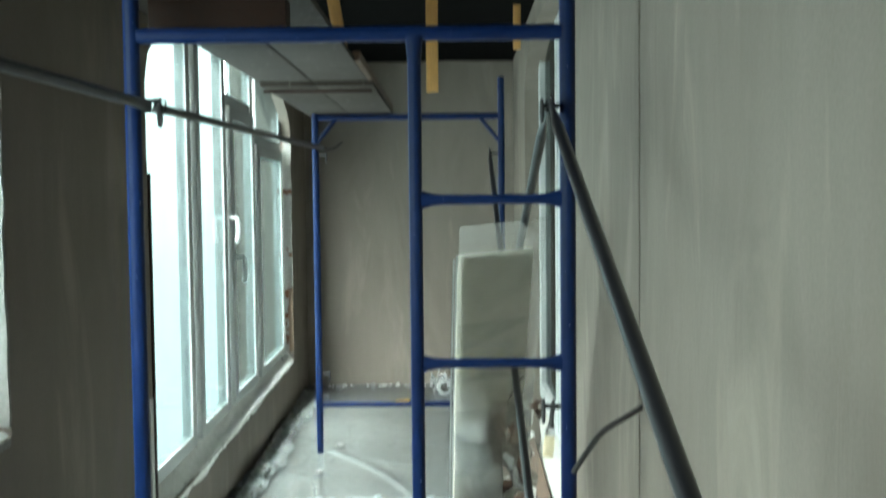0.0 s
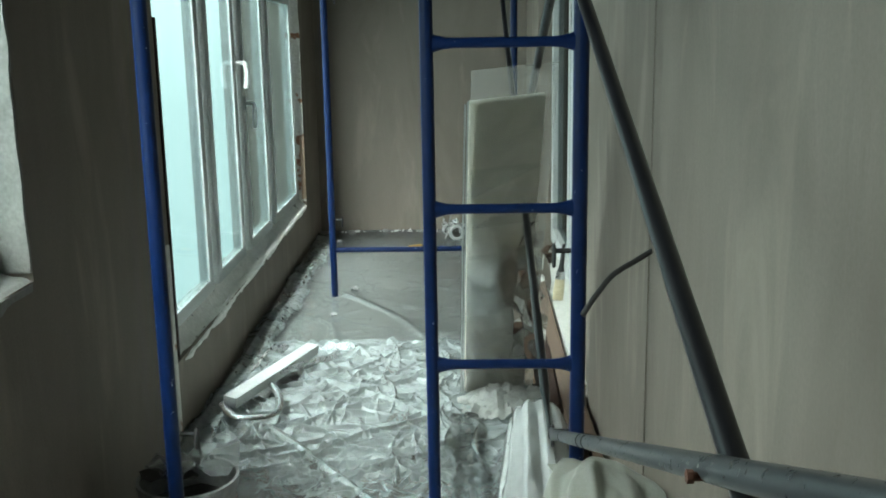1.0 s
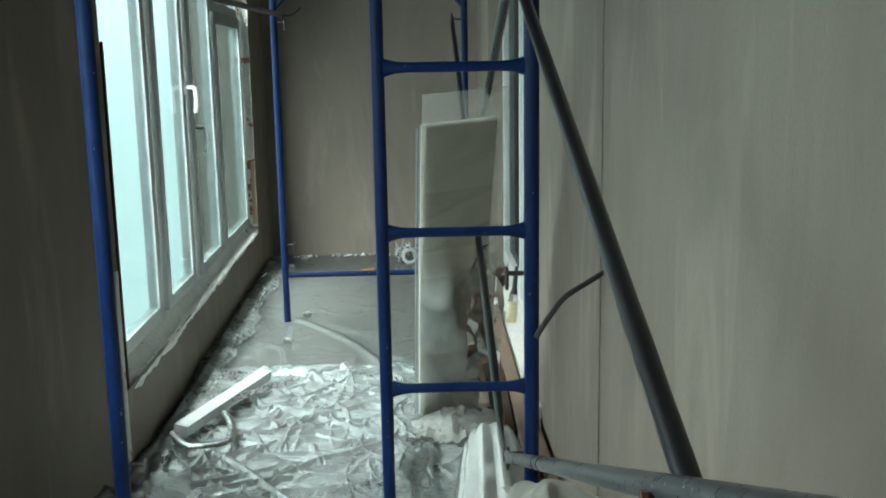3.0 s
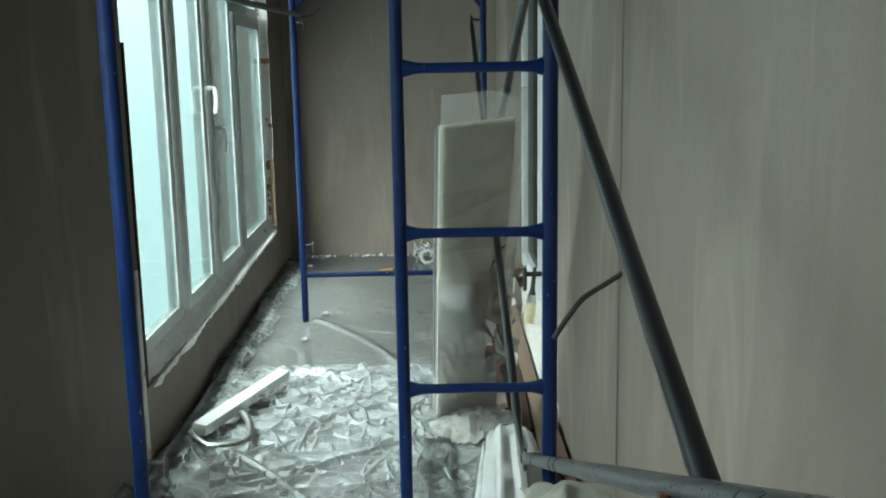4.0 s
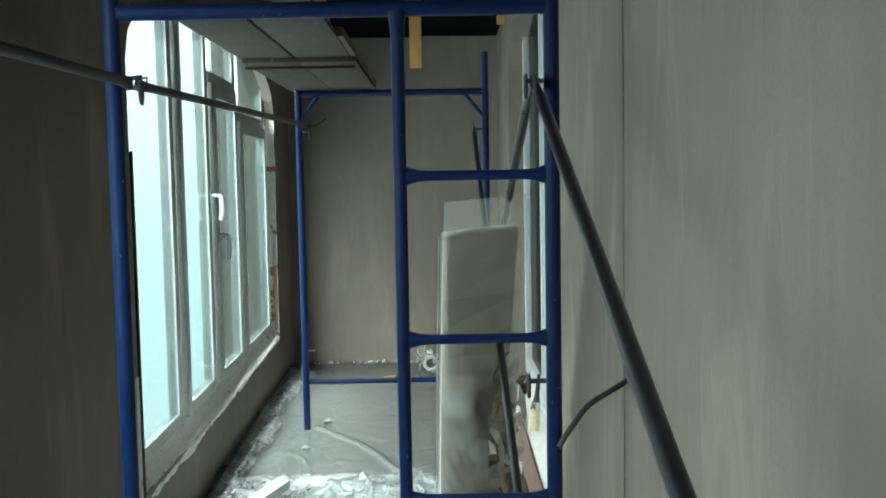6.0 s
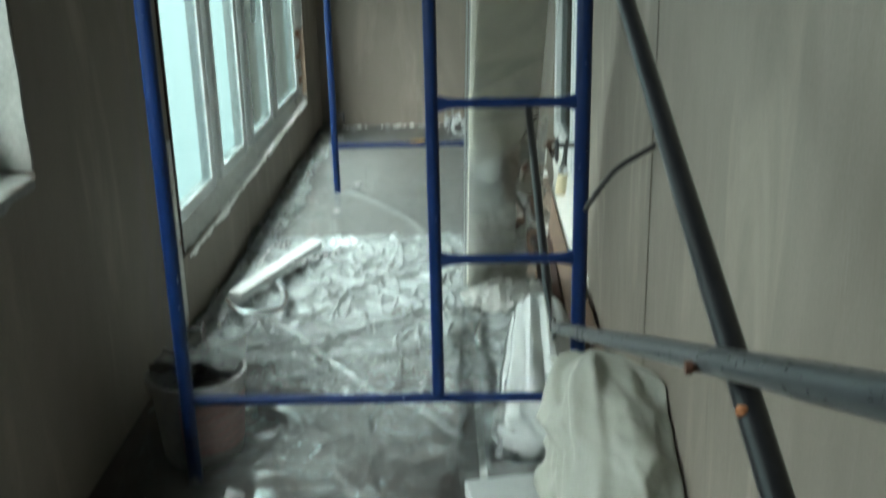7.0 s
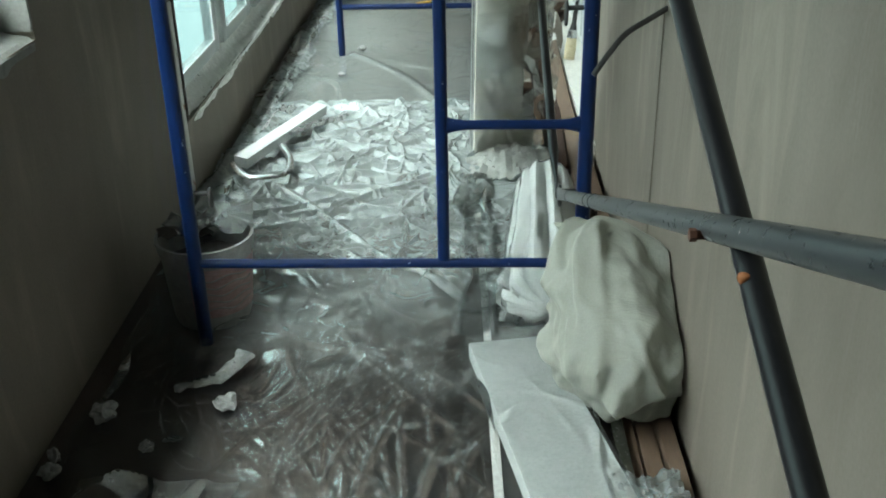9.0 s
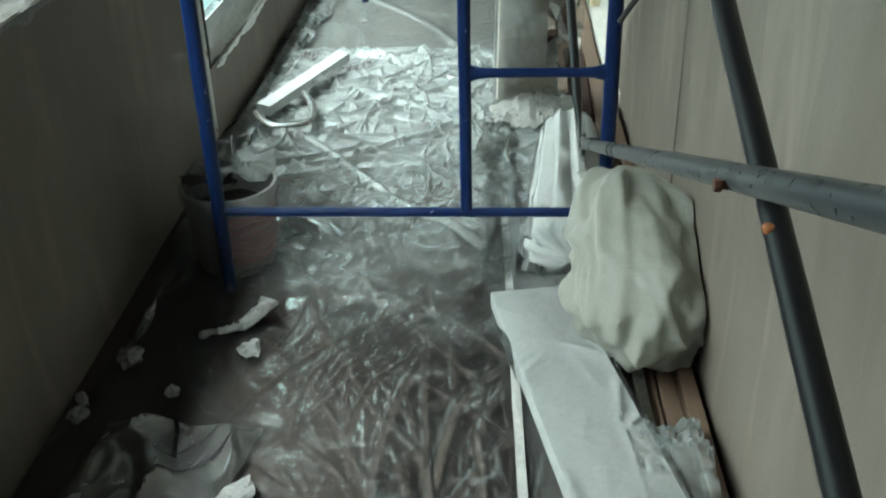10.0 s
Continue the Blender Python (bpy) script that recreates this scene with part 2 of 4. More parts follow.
M_SMEAR = two_tone("smeared_plaster", (0.16, 0.165, 0.15), (0.26, 0.265, 0.25), 7, 70, (0.75, 0.92), 0.6, depth=0.004, spots=((0.14, 0.14, 0.13), 11, 0.66))
M_FOAM = two_tone("white_foam", (0.44, 0.46, 0.455), (0.53, 0.55, 0.545), 8, 140, (0.7, 0.9), 0.3)
M_ROLL = two_tone("white_padding", (0.68, 0.71, 0.705), (0.78, 0.8, 0.795), 8, 140, (0.35, 0.5), 0.1)
M_STRIP = two_tone("grey_white_foam", (0.36, 0.38, 0.37), (0.46, 0.48, 0.47), 8, 140, (0.7, 0.9), 0.3)
M_PANEL = thin_plastic(two_tone("pale_panel", (0.74, 0.725, 0.66), (0.84, 0.825, 0.755), 2, 60, (0.35, 0.5), 0.02, stretch=(8, 8, 0.3)), (0.84, 0.83, 0.76), 0.32)
M_FOIL = two_tone("silver_foil", (0.5, 0.5, 0.5), (0.64, 0.64, 0.64), 12, 60, (0.22, 0.34), 0.04, 0.8)
M_FOILBAG = two_tone("dull_foil", (0.42, 0.42, 0.41), (0.52, 0.52, 0.505), 5, 30, (0.22, 0.28), 0.0, 0.82)
M_PAPER = two_tone("white_paper", (0.24, 0.24, 0.235), (0.34, 0.34, 0.33), 14, 120, (0.7, 0.9), 0.4, spots=((0.08, 0.08, 0.08), 85, 0.62))
M_INK = two_tone("black_ink", (0.03, 0.03, 0.03), (0.05, 0.05, 0.05), 20, 120, (0.6, 0.8), 0.1)
M_RAG = thin_plastic(two_tone("dusty_cloth", (0.36, 0.37, 0.35), (0.56, 0.57, 0.54), 9, 60, (0.4, 0.7), 0.3), (0.6, 0.63, 0.6), 0.3)
M_SACK = sack_material()
M_BUCKET = two_tone("white_bucket", (0.21, 0.21, 0.2), (0.33, 0.33, 0.315), 5, 50, (0.4, 0.6), 0.15, spots=((0.25, 0.2, 0.17), 14, 0.66))
M_LABEL = two_tone("faded_label", (0.3, 0.16, 0.15), (0.5, 0.36, 0.34), 10, 60, (0.5, 0.7), 0.1, stretch=(1, 1, 4))
M_INSIDE = two_tone("dirty_inside", (0.02, 0.018, 0.016), (0.06, 0.05, 0.045), 8, 60, (0.6, 0.9), 0.3)
M_RUBBER = two_tone("black_rubber", (0.02, 0.02, 0.02), (0.045, 0.045, 0.045), 20, 120, (0.5, 0.7), 0.2)
M_YELLOW = two_tone("yellow_plastic", (0.3, 0.16, 0.015), (0.4, 0.23, 0.03), 20, 120, (0.4, 0.6), 0.1)
M_CHROME = two_tone("bright_metal", (0.55, 0.55, 0.55), (0.7, 0.7, 0.7), 20, 120, (0.15, 0.3), 0.1, 1.0)
M_AMBER = two_tone("amber_bristle", (0.5, 0.42, 0.26), (0.66, 0.58, 0.4), 40, 200, (0.5, 0.7), 0.4)
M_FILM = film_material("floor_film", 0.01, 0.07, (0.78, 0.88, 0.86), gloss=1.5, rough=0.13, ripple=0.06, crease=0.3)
M_DUST_SHEEN = film_material("dust_sheen_film", 0.0, 0.025, (0.8, 0.9, 0.89), gloss=1.85, rough=0.08, ripple=0.01, crease=0.2, dust=(-0.2, 0.9, 0.28, 0.56))
M_WRAP = film_material("wrap_film", 0.0, 0.05, gloss=1.36, rough=0.12, ripple=0.02)
M_WHITEWRAP = film_material("milky_film", 0.16, 0.4, (0.8, 0.87, 0.85), 1.7, ripple=0.1)
M_EDGE = film_material("edge_film", 0.25, 0.6, (0.8, 0.88, 0.86), gloss=1.7, rough=0.14, ripple=0.02)
M_SLEEVE = film_material("sleeve_film", 0.02, 0.12, (0.8, 0.88, 0.87), gloss=1.8, rough=0.1, ripple=0.02)
M_CLEAR = film_material("clear_ribbed", 0.16, 0.32, (0.7, 0.71, 0.67), 1.45, ripple=0.03)
M_TRIM = two_tone("dusty_trim", (0.3, 0.3, 0.28), (0.42, 0.42, 0.4), 5, 70, (0.5, 0.7), 0.1)
M_CREAM = two_tone("cream_board", (0.55, 0.54, 0.5), (0.66, 0.65, 0.6), 5, 70, (0.5, 0.7), 0.1)
for m, v in ((M_CEIL, 0.04), (M_REDWOOD, 0.2), (M_DARK, 0.4), (M_STEEL, 0.35), (M_PLY, 0.2), (M_PLASTER, 0.25)):
    m.node_tree.nodes["Principled BSDF"].inputs["Specular IOR Level"].default_value = v
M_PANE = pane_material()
M_DAY = day_material()


# ---------------------------------------------------------------- building helpers
def mesh_of(name, bm, material, smooth=True):
    me = bpy.data.meshes.new(name)
    bmesh.ops.recalc_face_normals(bm, faces=bm.faces)
    bm.to_mesh(me)
    bm.free()
    for m in material if isinstance(material, (list, tuple)) else (material,):
        me.materials.append(m)
    if smooth:
        me.polygons.foreach_set("use_smooth", [True] * len(me.polygons))
        me.set_sharp_from_angle(angle=radians(38))
    return me


def part(name, bm, material, parent, label="", smooth=True):
    ob = new(name, mesh_of(name, bm, material, smooth))
    ob.parent = parent
    if label:
        ob["label"] = label
    return ob


def thing(name, label, category, group="", kind="", at=None):
    ob = new(name)
    ob.empty_display_size = 0.05
    if at is not None:
        ob.matrix_world = at
    return tagged(ob, label, category, group, kind)


def solid(name, bm, material, label, category, group="", kind="", smooth=True, at=None):
    ob = new(name, mesh_of(name, bm, material, smooth))
    if at is not None:
        ob.matrix_world = at
    return tagged(ob, label, category, group, kind)


def box(x0, x1, y0, y1, z0, z1, bevel=0.0, bm=None, segments=2):
    own = bmesh.new()
    bmesh.ops.create_cube(own, size=1, matrix=Matrix.LocRotScale(((x0 + x1) / 2, (y0 + y1) / 2, (z0 + z1) / 2), None, (abs(x1 - x0), abs(y1 - y0), abs(z1 - z0))))
    if bevel:
        bmesh.ops.bevel(own, geom=own.edges[:], offset=bevel, segments=segments, affect="EDGES", profile=0.6)
    return join(own, bm)


def join(own, bm):
    if bm is None:
        return own
    me = bpy.data.meshes.new("tmp")
    own.to_mesh(me)
    own.free()
    bm.from_mesh(me)
    bpy.data.meshes.remove(me)
    return bm


def sweep(points, radius, sides=14, bm=None, caps=True, squash=None):
    """A round bar along points; radius is one number or one per point; squash: (width, height) factors per point."""
    own = bmesh.new()
    pts = [Vector(p) for p in points]
    rad = radius if isinstance(radius, (list, tuple)) else [radius] * len(pts)
    rings = []
    side = None
    for i, p in enumerate(pts):
        d = (pts[min(i + 1, len(pts) - 1)] - pts[max(i - 1, 0)]).normalized()
        if side is None:
            up = Vector((0, 0, 1)) if abs(d.z) < 0.95 else Vector((0, 1, 0))
            side = d.cross(up).normalized()
        else:
            side = (side - d * side.dot(d)).normalized()
        top = side.cross(d)
        sq = squash[i] if squash else (1, 1)
        rings.append([own.verts.new(p + (side * math.cos(a) * sq[0] + top * math.sin(a) * sq[1]) * rad[i])
                      for a in (2 * math.pi * k / sides for k in range(sides))])
    for a, b in zip(rings, rings[1:]):
        for k in range(sides):
            own.faces.new((a[k], a[(k + 1) % sides], b[(k + 1) % sides], b[k]))
    if caps:
        own.faces.new(rings[0][::-1])
        own.faces.new(rings[-1])
    return join(own, bm)


def curve_points(keys, steps=8):
    """Smooth points through the keys."""
    keys = [Vector(k) for k in keys]
    out = []
    for i in range(len(keys) - 1):
        p0, p1, p2, p3 = keys[max(i - 1, 0)], keys[i], keys[i + 1], keys[min(i + 2, len(keys) - 1)]
        for s in range(steps):
            t = s / steps
            out.append(0.5 * ((2 * p1) + (p2 - p0) * t + (2 * p0 - 5 * p1 + 4 * p2 - p3) * t * t + (3 * p1 - p0 - 3 * p2 + p3) * t ** 3))
    return out + [keys[-1]]


def lathe(profile, sides=32, bm=None):
    """A turned body round z: (radius, height) pairs."""
    own = bmesh.new()
    rings = [[own.verts.new((r * math.cos(a), r * math.sin(a), z)) for a in (2 * math.pi * k / sides for k in range(sides))] for r, z in profile]
    for a, b in zip(rings, rings[1:]):
        for k in range(sides):
            own.faces.new((a[k], a[(k + 1) % sides], b[(k + 1) % sides], b[k]))
    return join(own, bm)


def plank(p, q, width, thick, bevel=0.003, roll=0.0):
    """A board from p to q."""
    p, q = Vector(p), Vector(q)
    d = q - p
    bm = box(-width / 2, width / 2, 0, d.length, -thick / 2, thick / 2, bevel)
    turn = d.to_track_quat("Y", "Z").to_matrix().to_4x4()
    bm.transform(Matrix.Translation(p) @ turn @ Matrix.Rotation(radians(roll), 4, "Y"))
    return bm


def roughen(bm, amount, scale, seed=0.0):
    bm.normal_update()
    for v in bm.verts:
        v.co += v.normal * amount * noise.noise(v.co * scale + Vector((seed, seed * 1.7, -seed)))
    return bm


# ---------------------------------------------------------------- the shell
LEFT = -0.765        # left wall at y = 0; it runs slightly outwards
SLANT = 0.018
RIGHT = 0.69
END = 5.0
BACK = -4.6
CEIL = 2.39
# wall frame: local y runs along the wall, local x points into the room
WALL_L = Matrix.Translation((LEFT, 0, 0)) @ Matrix.Rotation(math.atan(SLANT), 4, "Z")
WALL_R = Matrix.Translation((RIGHT, 0, 0))


def wall_with_openings(y0, y1, top, depth, openings, steps=14):
    """A wall slab, its room face at x = 0 and its body towards -x, pierced by arched openings (ya, yb, sill, spring, crown)."""
    bm = bmesh.new()
    # columns of (y, list of (z0, z1) solid spans)
    ys = {y0, y1}
    for ya, yb, sill, spring, crown in openings:
        for k in range(steps + 1):
            ys.add(round(ya + (yb - ya) * (0.5 - 0.5 * math.cos(math.pi * k / steps)), 5))
    for k in range(1, 30):
        ys.add(round(y0 + (y1 - y0) * k / 30, 5))
    ys = sorted(ys)

    def head(o, y):
        ya, yb, sill, spring, crown = o
        u = (2 * y - ya - yb) / (yb - ya)
        return spring + (crown - spring) * max(0.0, 1 - abs(u) ** 2.6) ** 0.5

    def quad(*pts):
        bm.faces.new([bm.verts.new(p) for p in pts])

    for a, b in zip(ys, ys[1:]):
        mid = (a + b) / 2
        o = next((o for o in openings if o[0] <= mid <= o[1]), None)
        for x in (0.0, -depth):
            if o is None:
                quad((x, a, 0), (x, b, 0), (x, b, top), (x, a, top))
            else:
                if o[2] > 0:
                    quad((x, a, 0), (x, b, 0), (x, b, o[2]), (x, a, o[2]))
                quad((x, a, head(o, a)), (x, b, head(o, b)), (x, b, top), (x, a, top))
        quad((0, a, top), (0, b, top), (-depth, b, top), (-depth, a, top))
        if o:
            quad((0, a, head(o, a)), (0, b, head(o, b)), (-depth, b, head(o, b)), (-depth, a, head(o, a)))
            quad((0, a, o[2]), (0, b, o[2]), (-depth, b, o[2]), (-depth, a, o[2]))
    for o in openings:
        for y in o[:2]:
            quad((0, y, o[2]), (0, y, o[3]), (-depth, y, o[3]), (-depth, y, o[2]))
    bmesh.ops.remove_doubles(bm, verts=bm.verts, dist=0.0005)
    return bm


WIN_1 = (1.0, 4.30, 0.29, 1.78, 2.16)
WIN_2 = (-2.2, -0.09, 0.855, 1.78, 2.16)
DOOR = (1.62, 3.88, 0.075, 2.05, 2.32)
wall_left = solid("wall_west", wall_with_openings(BACK, END + 0.2, 2.75, 0.15, [WIN_1, WIN_2]), M_PLASTER,
                  "grey-beige plastered wall pierced by two arched window openings", "wall", kind="structure", smooth=False, at=WALL_L)
bm = wall_with_openings(BACK, END + 0.2, 2.75, 0.32, [DOOR])
bm.transform(Matrix.Diagonal((-1, 1, 1, 1)))
wall_right = solid("wall_east", bm, M_PLASTER, "grey-beige plastered wall with a tall arched glazed opening", "wall", kind="structure", smooth=False, at=WALL_R)
solid("wall_north", box(-1.4, 1.3, END, END + 0.2, 0, 2.75), M_PLASTER, "bare grey-beige plastered end wall", "wall", kind="structure")
solid("wall_south", box(-1.4, 1.3, BACK - 0.2, BACK, 0, 2.75), M_PLASTER, "bare grey-beige plastered wall", "wall", kind="structure")
bm = bmesh.new()
cn = 24
rows_ = []
for j in range(cn + 1):
    y = BACK + (END - BACK) * j / cn
    rows_.append([bm.verts.new((-1.1 + 2.1 * i / 8, y, CEIL + (END - y) * 0.03 + 0.012 * noise.noise(Vector((i * 0.9, y * 2.2, 3))))) for i in range(9)])
for a, b in zip(rows_, rows_[1:]):
    for i in range(8):
        bm.faces.new((a[i], a[i + 1], b[i + 1], b[i]))
bmesh.ops.solidify(bm, geom=bm.faces[:], thickness=0.02)
solid("ceiling", bm, M_CEIL, "black roofing membrane ceiling, unlined and sagging slightly", "ceiling", kind="structure")

# floor: a dusty screed at the far end, brown boards towards the camera
solid("floor", box(-1.3, 1.2, 2.1, END + 0.1, -0.12, 0.0), M_FLOOR, "dusty pale grey floor covered in plaster dust", "floor", kind="structure")
floor_near = solid("floor_near", box(-1.3, 1.2, BACK - 0.1, 2.1, -0.12, -0.003), M_BOARD, "brown floor under a clear plastic dust sheet", "floor", kind="structure")

# daylight behind the windows
bm = bmesh.new()
bm.faces.new([bm.verts.new(p) for p in ((-3.5, -14, -3), (-3.5, 30, -3), (-3.5, 30, 9), (-3.5, -14, 9))])
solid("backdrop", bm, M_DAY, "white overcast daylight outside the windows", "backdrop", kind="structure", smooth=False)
# a dim room behind the glazed opening
solid("backdrop", box(1.9, 2.0, 0.6, 5.0, 0, 2.7), M_PLASTER, "plain wall of the room behind the glazing", "backdrop", kind="structure")


# ---------------------------------------------------------------- windows
def bar_part(name, parent, x0, x1, y0, y1, z0, z1, mat=None, bevel=0.006, label=""):
    return part(name, box(x0, x1, y0, y1, z0, z1, bevel), mat or M_PVC, parent, label)


def lever(parent, y, z, mat, x=0.0, drop=0.12, label=""):
    h = part("window_handle", sweep(curve_points([(x, y, z), (x + 0.035, y, z), (x + 0.05, y + 0.004, z - 0.012), (x + 0.053, y + 0.004, z - drop * 0.6), (x + 0.046, y + 0.004, z - drop)], 6),
                                    [0.010] * 13 + [0.0105] * 6 + [0.011] * 5 + [0.008], 12), mat, parent, label)
    part("rose", box(x - 0.004, x + 0.008, y - 0.014, y + 0.014, z - 0.035, z + 0.035, 0.005), mat, h)
    return h


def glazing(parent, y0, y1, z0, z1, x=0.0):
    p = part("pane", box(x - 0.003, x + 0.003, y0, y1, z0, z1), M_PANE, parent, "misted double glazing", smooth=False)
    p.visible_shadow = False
    g = bmesh.new()
    for a in ((y0 - 0.004, y0 + 0.006, z0, z1), (y1 - 0.006, y1 + 0.004, z0, z1)):
        box(x - 0.008, x + 0.007, a[0], a[1], a[2], a[3], 0.002, g)
    part("gasket", g, M_GASKET, p)
    return p


def big_window():
    """Four-light white window set back a little from the wall face. Local x = 0 is the inner face of the outer frame."""
    w = thing("window_1", "white PVC four-light window, handles closed, panes misted bright", "window", kind="structure",
              at=WALL_L @ Matrix.Translation((-0.065, 0, 0)))
    zb, zt = 0.302, 2.2
    bar_part("window_frame", w, -0.045, 0.0, 1.05, 4.28, zb, zb + 0.07)
    bar_part("window_frame", w, -0.045, 0.0, 1.005, 1.05, zb, zt)
    bar_part("window_frame", w, -0.045, 0.0, 4.215, 4.28, zb, zt)
    for a, b in ((1.79, 1.86), (2.47, 2.57), (3.22, 3.30)):
        bar_part("mullion", w, -0.045, 0.0, a, b, zb + 0.07, zt)
    # sashes: stiles and rails proud of the frame
    for y0, y1, has_top in ((1.035, 1.78, 0), (1.87, 2.46, 0), (2.58, 3.21, 1), (3.31, 4.21, 2)):
        top = (zt, 0, 1.85, 1.70)[has_top + (1 if has_top else 0)] if has_top else zt
        s = part("sash", box(-0.022, 0.022, y0, y0 + 0.065, zb + 0.06, top, 0.007), M_PVC, w)
        bar_part("stile", s, -0.022, 0.022, y1 - 0.075, y1, zb + 0.06, top)
        bar_part("rail", s, -0.022, 0.0218, y0 + 0.06, y1 - 0.07, zb + 0.06, zb + 0.115)
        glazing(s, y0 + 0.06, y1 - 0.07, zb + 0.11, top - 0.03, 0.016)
        if has_top:
            bar_part("rail", s, -0.022, 0.0218, y0 + 0.06, y1 - 0.07, top - 0.07, top)
            bar_part("transom", w, -0.045, 0.0, y0, y1, top, top + 0.06, M_PVC)
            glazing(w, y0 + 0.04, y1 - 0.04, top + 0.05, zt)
    lever(w, 2.44, 1.30, M_HANDLE, 0.022, label="white window handle")
    lever(w, 2.60, 1.10, M_GREY, 0.022, label="grey window handle")
    return w


big_window()


def side_window():
    w = thing("window_2", "white PVC window with misted panes above a plastered sill", "window", kind="structure",
              at=WALL_L @ Matrix.Translation((-0.11, 0, 0)))
    bar_part("window_frame", w, -0.07, 0.0, -2.19, -0.10, 0.86, 0.93)
    for a in (-2.195, -1.46, -0.72, -0.16):
        bar_part("window_frame", w, -0.07, 0.0, a, a + 0.065, 0.93, 2.2)
    for a, b in ((-2.13, -1.46), (-1.395, -0.72), (-0.655, -0.16)):
        s = part("sash", box(-0.02, 0.02, a, b, 0.92, 0.99, 0.006), M_PVC, w)
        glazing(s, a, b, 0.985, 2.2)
    return w


side_window()


def rough_ledge(y0, y1, depth, z0, z1, seed, name, label, mat, front=0.0, drop=0.035, rise=0.05, chunk=0.010):
    """A hand-laid mortar sill: lumpy on top, broken along its front edge, with gaps under the frame."""
    bm = bmesh.new()
    n = int((y1 - y0) / 0.015)
    prof = []
    for i in range(n + 1):
        y = y0 + (y1 - y0) * i / n
        z = z0 + (z1 - z0) * i / n
        k = noise.noise(Vector((y * 2.6, seed, 0)))
        m = noise.noise(Vector((y * 13.0, seed, 4)))
        bite = max(0.0, noise.noise(Vector((y * 4.3, seed, 8))) - 0.25)
        f = front + 0.006 * k + 0.004 * m - 0.03 * bite
        ring = [(f, y, z - drop - 0.03 * abs(k) - 0.008 * m), (f + 0.004, y, z - 0.012 + 0.006 * m), (f - 0.008, y, z + 0.004 * k + 0.002)]
        for q in range(1, 8):
            u = q / 8
            lump = noise.noise(Vector((u * 3.0, y * 9.0, seed))) + 0.6 * noise.noise(Vector((u * 7.0, y * 23.0, seed + 3)))
            gap = 0.02 * max(0.0, noise.noise(Vector((y * 3.4, u * 1.5, seed + 6))) - 0.12) * u
            ring.append((f - 0.008 - (depth - 0.008) * u, y, z + rise * u ** 1.3 + chunk * lump * (1 - 0.4 * u) - 2.5 * gap))
        ring += [(-depth, y, z + rise * 0.9), (-depth, y, z - drop - 0.03)]
        prof.append([bm.verts.new(p) for p in ring])
    count = len(prof[0])
    for a, b in zip(prof, prof[1:]):
        for j in range(count):
            bm.faces.new((a[j], a[(j + 1) % count], b[(j + 1) % count], b[j]))
    bm.faces.new(prof[0])
    bm.faces.new(prof[-1][::-1])
    return solid(name, bm, mat, label, "window sill", kind="structure", at=WALL_L)


rough_ledge(1.01, 4.29, 0.075, 0.285, 0.322, 2.0, "window_sill", "rough white mortar window sill with smeared, broken edges", M_MORTAR, drop=0.03, rise=0.085, chunk=0.012)
rough_ledge(-2.19, -0.10, 0.14, 0.86, 0.862, 5.0, "window_sill", "grey plastered window sill, uneven at the edge", M_SMEAR)


def reveal_strip(y, z0, z1, depth, label, toward, mat):
    """The hacked white plaster of a window's side reveal, a thin slab facing along the wall."""
    bm = box(-depth, 0.003, min(y, y + toward * 0.012), max(y, y + toward * 0.012), z0, z1, 0.002)
    bmesh.ops.subdivide_edges(bm, edges=[e for e in bm.edges if abs(e.verts[0].co.z - e.verts[1].co.z) > 0.5], cuts=40, use_grid_fill=True)
    for v in bm.verts:
        v.co.x += 0.008 * noise.noise(Vector((0, y, v.co.z * 9))) - (0.004 if v.co.x > -depth / 2 else 0)
        v.co.y += 0.003 * noise.noise(Vector((v.co.x * 20, y, v.co.z * 14)))
    return solid("trim", bm, mat, label, "window reveal", kind="structure", at=WALL_L)


reveal_strip(4.30, 0.34, 1.8, 0.064, "white window reveal with rusty, chipped plaster", -1, M_REVEAL)
reveal_strip(-0.09, 0.875, 1.78, 0.10, "pale window reveal with smeared, pitted plaster", -1, M_SMEAR)
solid("trim", plank((-0.012, 4.272, 0.36), (-0.012, 4.272, 0.78), 0.03, 0.012), M_PINKWOOD, "thin raw wooden lath in the window corner", "trim", kind="structure", at=WALL_L)
solid("trim", box(-0.055, 0.006, 1.0, 1.022, 0.30, 1.475, 0.002), M_REDWOOD, "dark brown wooden strip along the window opening", "trim", kind="structure", at=WALL_L)
solid("trim", box(-0.002, 0.007, 0.95, 0.985, 0.0, 0.72, 0.003), M_REVEAL, "pale plaster bead up the wall", "trim", kind="structure", at=WALL_L)


# ---------------------------------------------------------------- glazed opening in the right wall
def balcony_glazing():
    w = thing("door_1", "white PVC glazed door unit in an arched opening", "door", kind="structure", at=WALL_R @ Matrix.Translation((0.10, 0, 0)))
    bar_part("door_frame", w, 0, 0.07, 3.80, 3.875, 0.08, 2.3)
    bar_part("door_frame", w, 0, 0.07, 1.63, 1.70, 0.08, 2.3)
    bar_part("door_frame", w, 0, 0.07, 1.70, 3.80, 0.08, 0.15)
    for a, b in ((1.70, 2.72), (2.78, 3.80)):
        s = part("sash", box(-0.02, 0.05, a, a + 0.08, 0.15, 2.3, 0.007), M_PVC, w)
        bar_part("stile", s, -0.02, 0.05, b - 0.08, b, 0.15, 2.3)
        bar_part("rail", s, -0.0195, 0.05, a + 0.08, b - 0.08, 0.15, 0.24)
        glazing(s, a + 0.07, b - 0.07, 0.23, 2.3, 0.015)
    bar_part("mullion", w, 0, 0.07, 2.72, 2.78, 0.15, 2.3)


balcony_glazing()
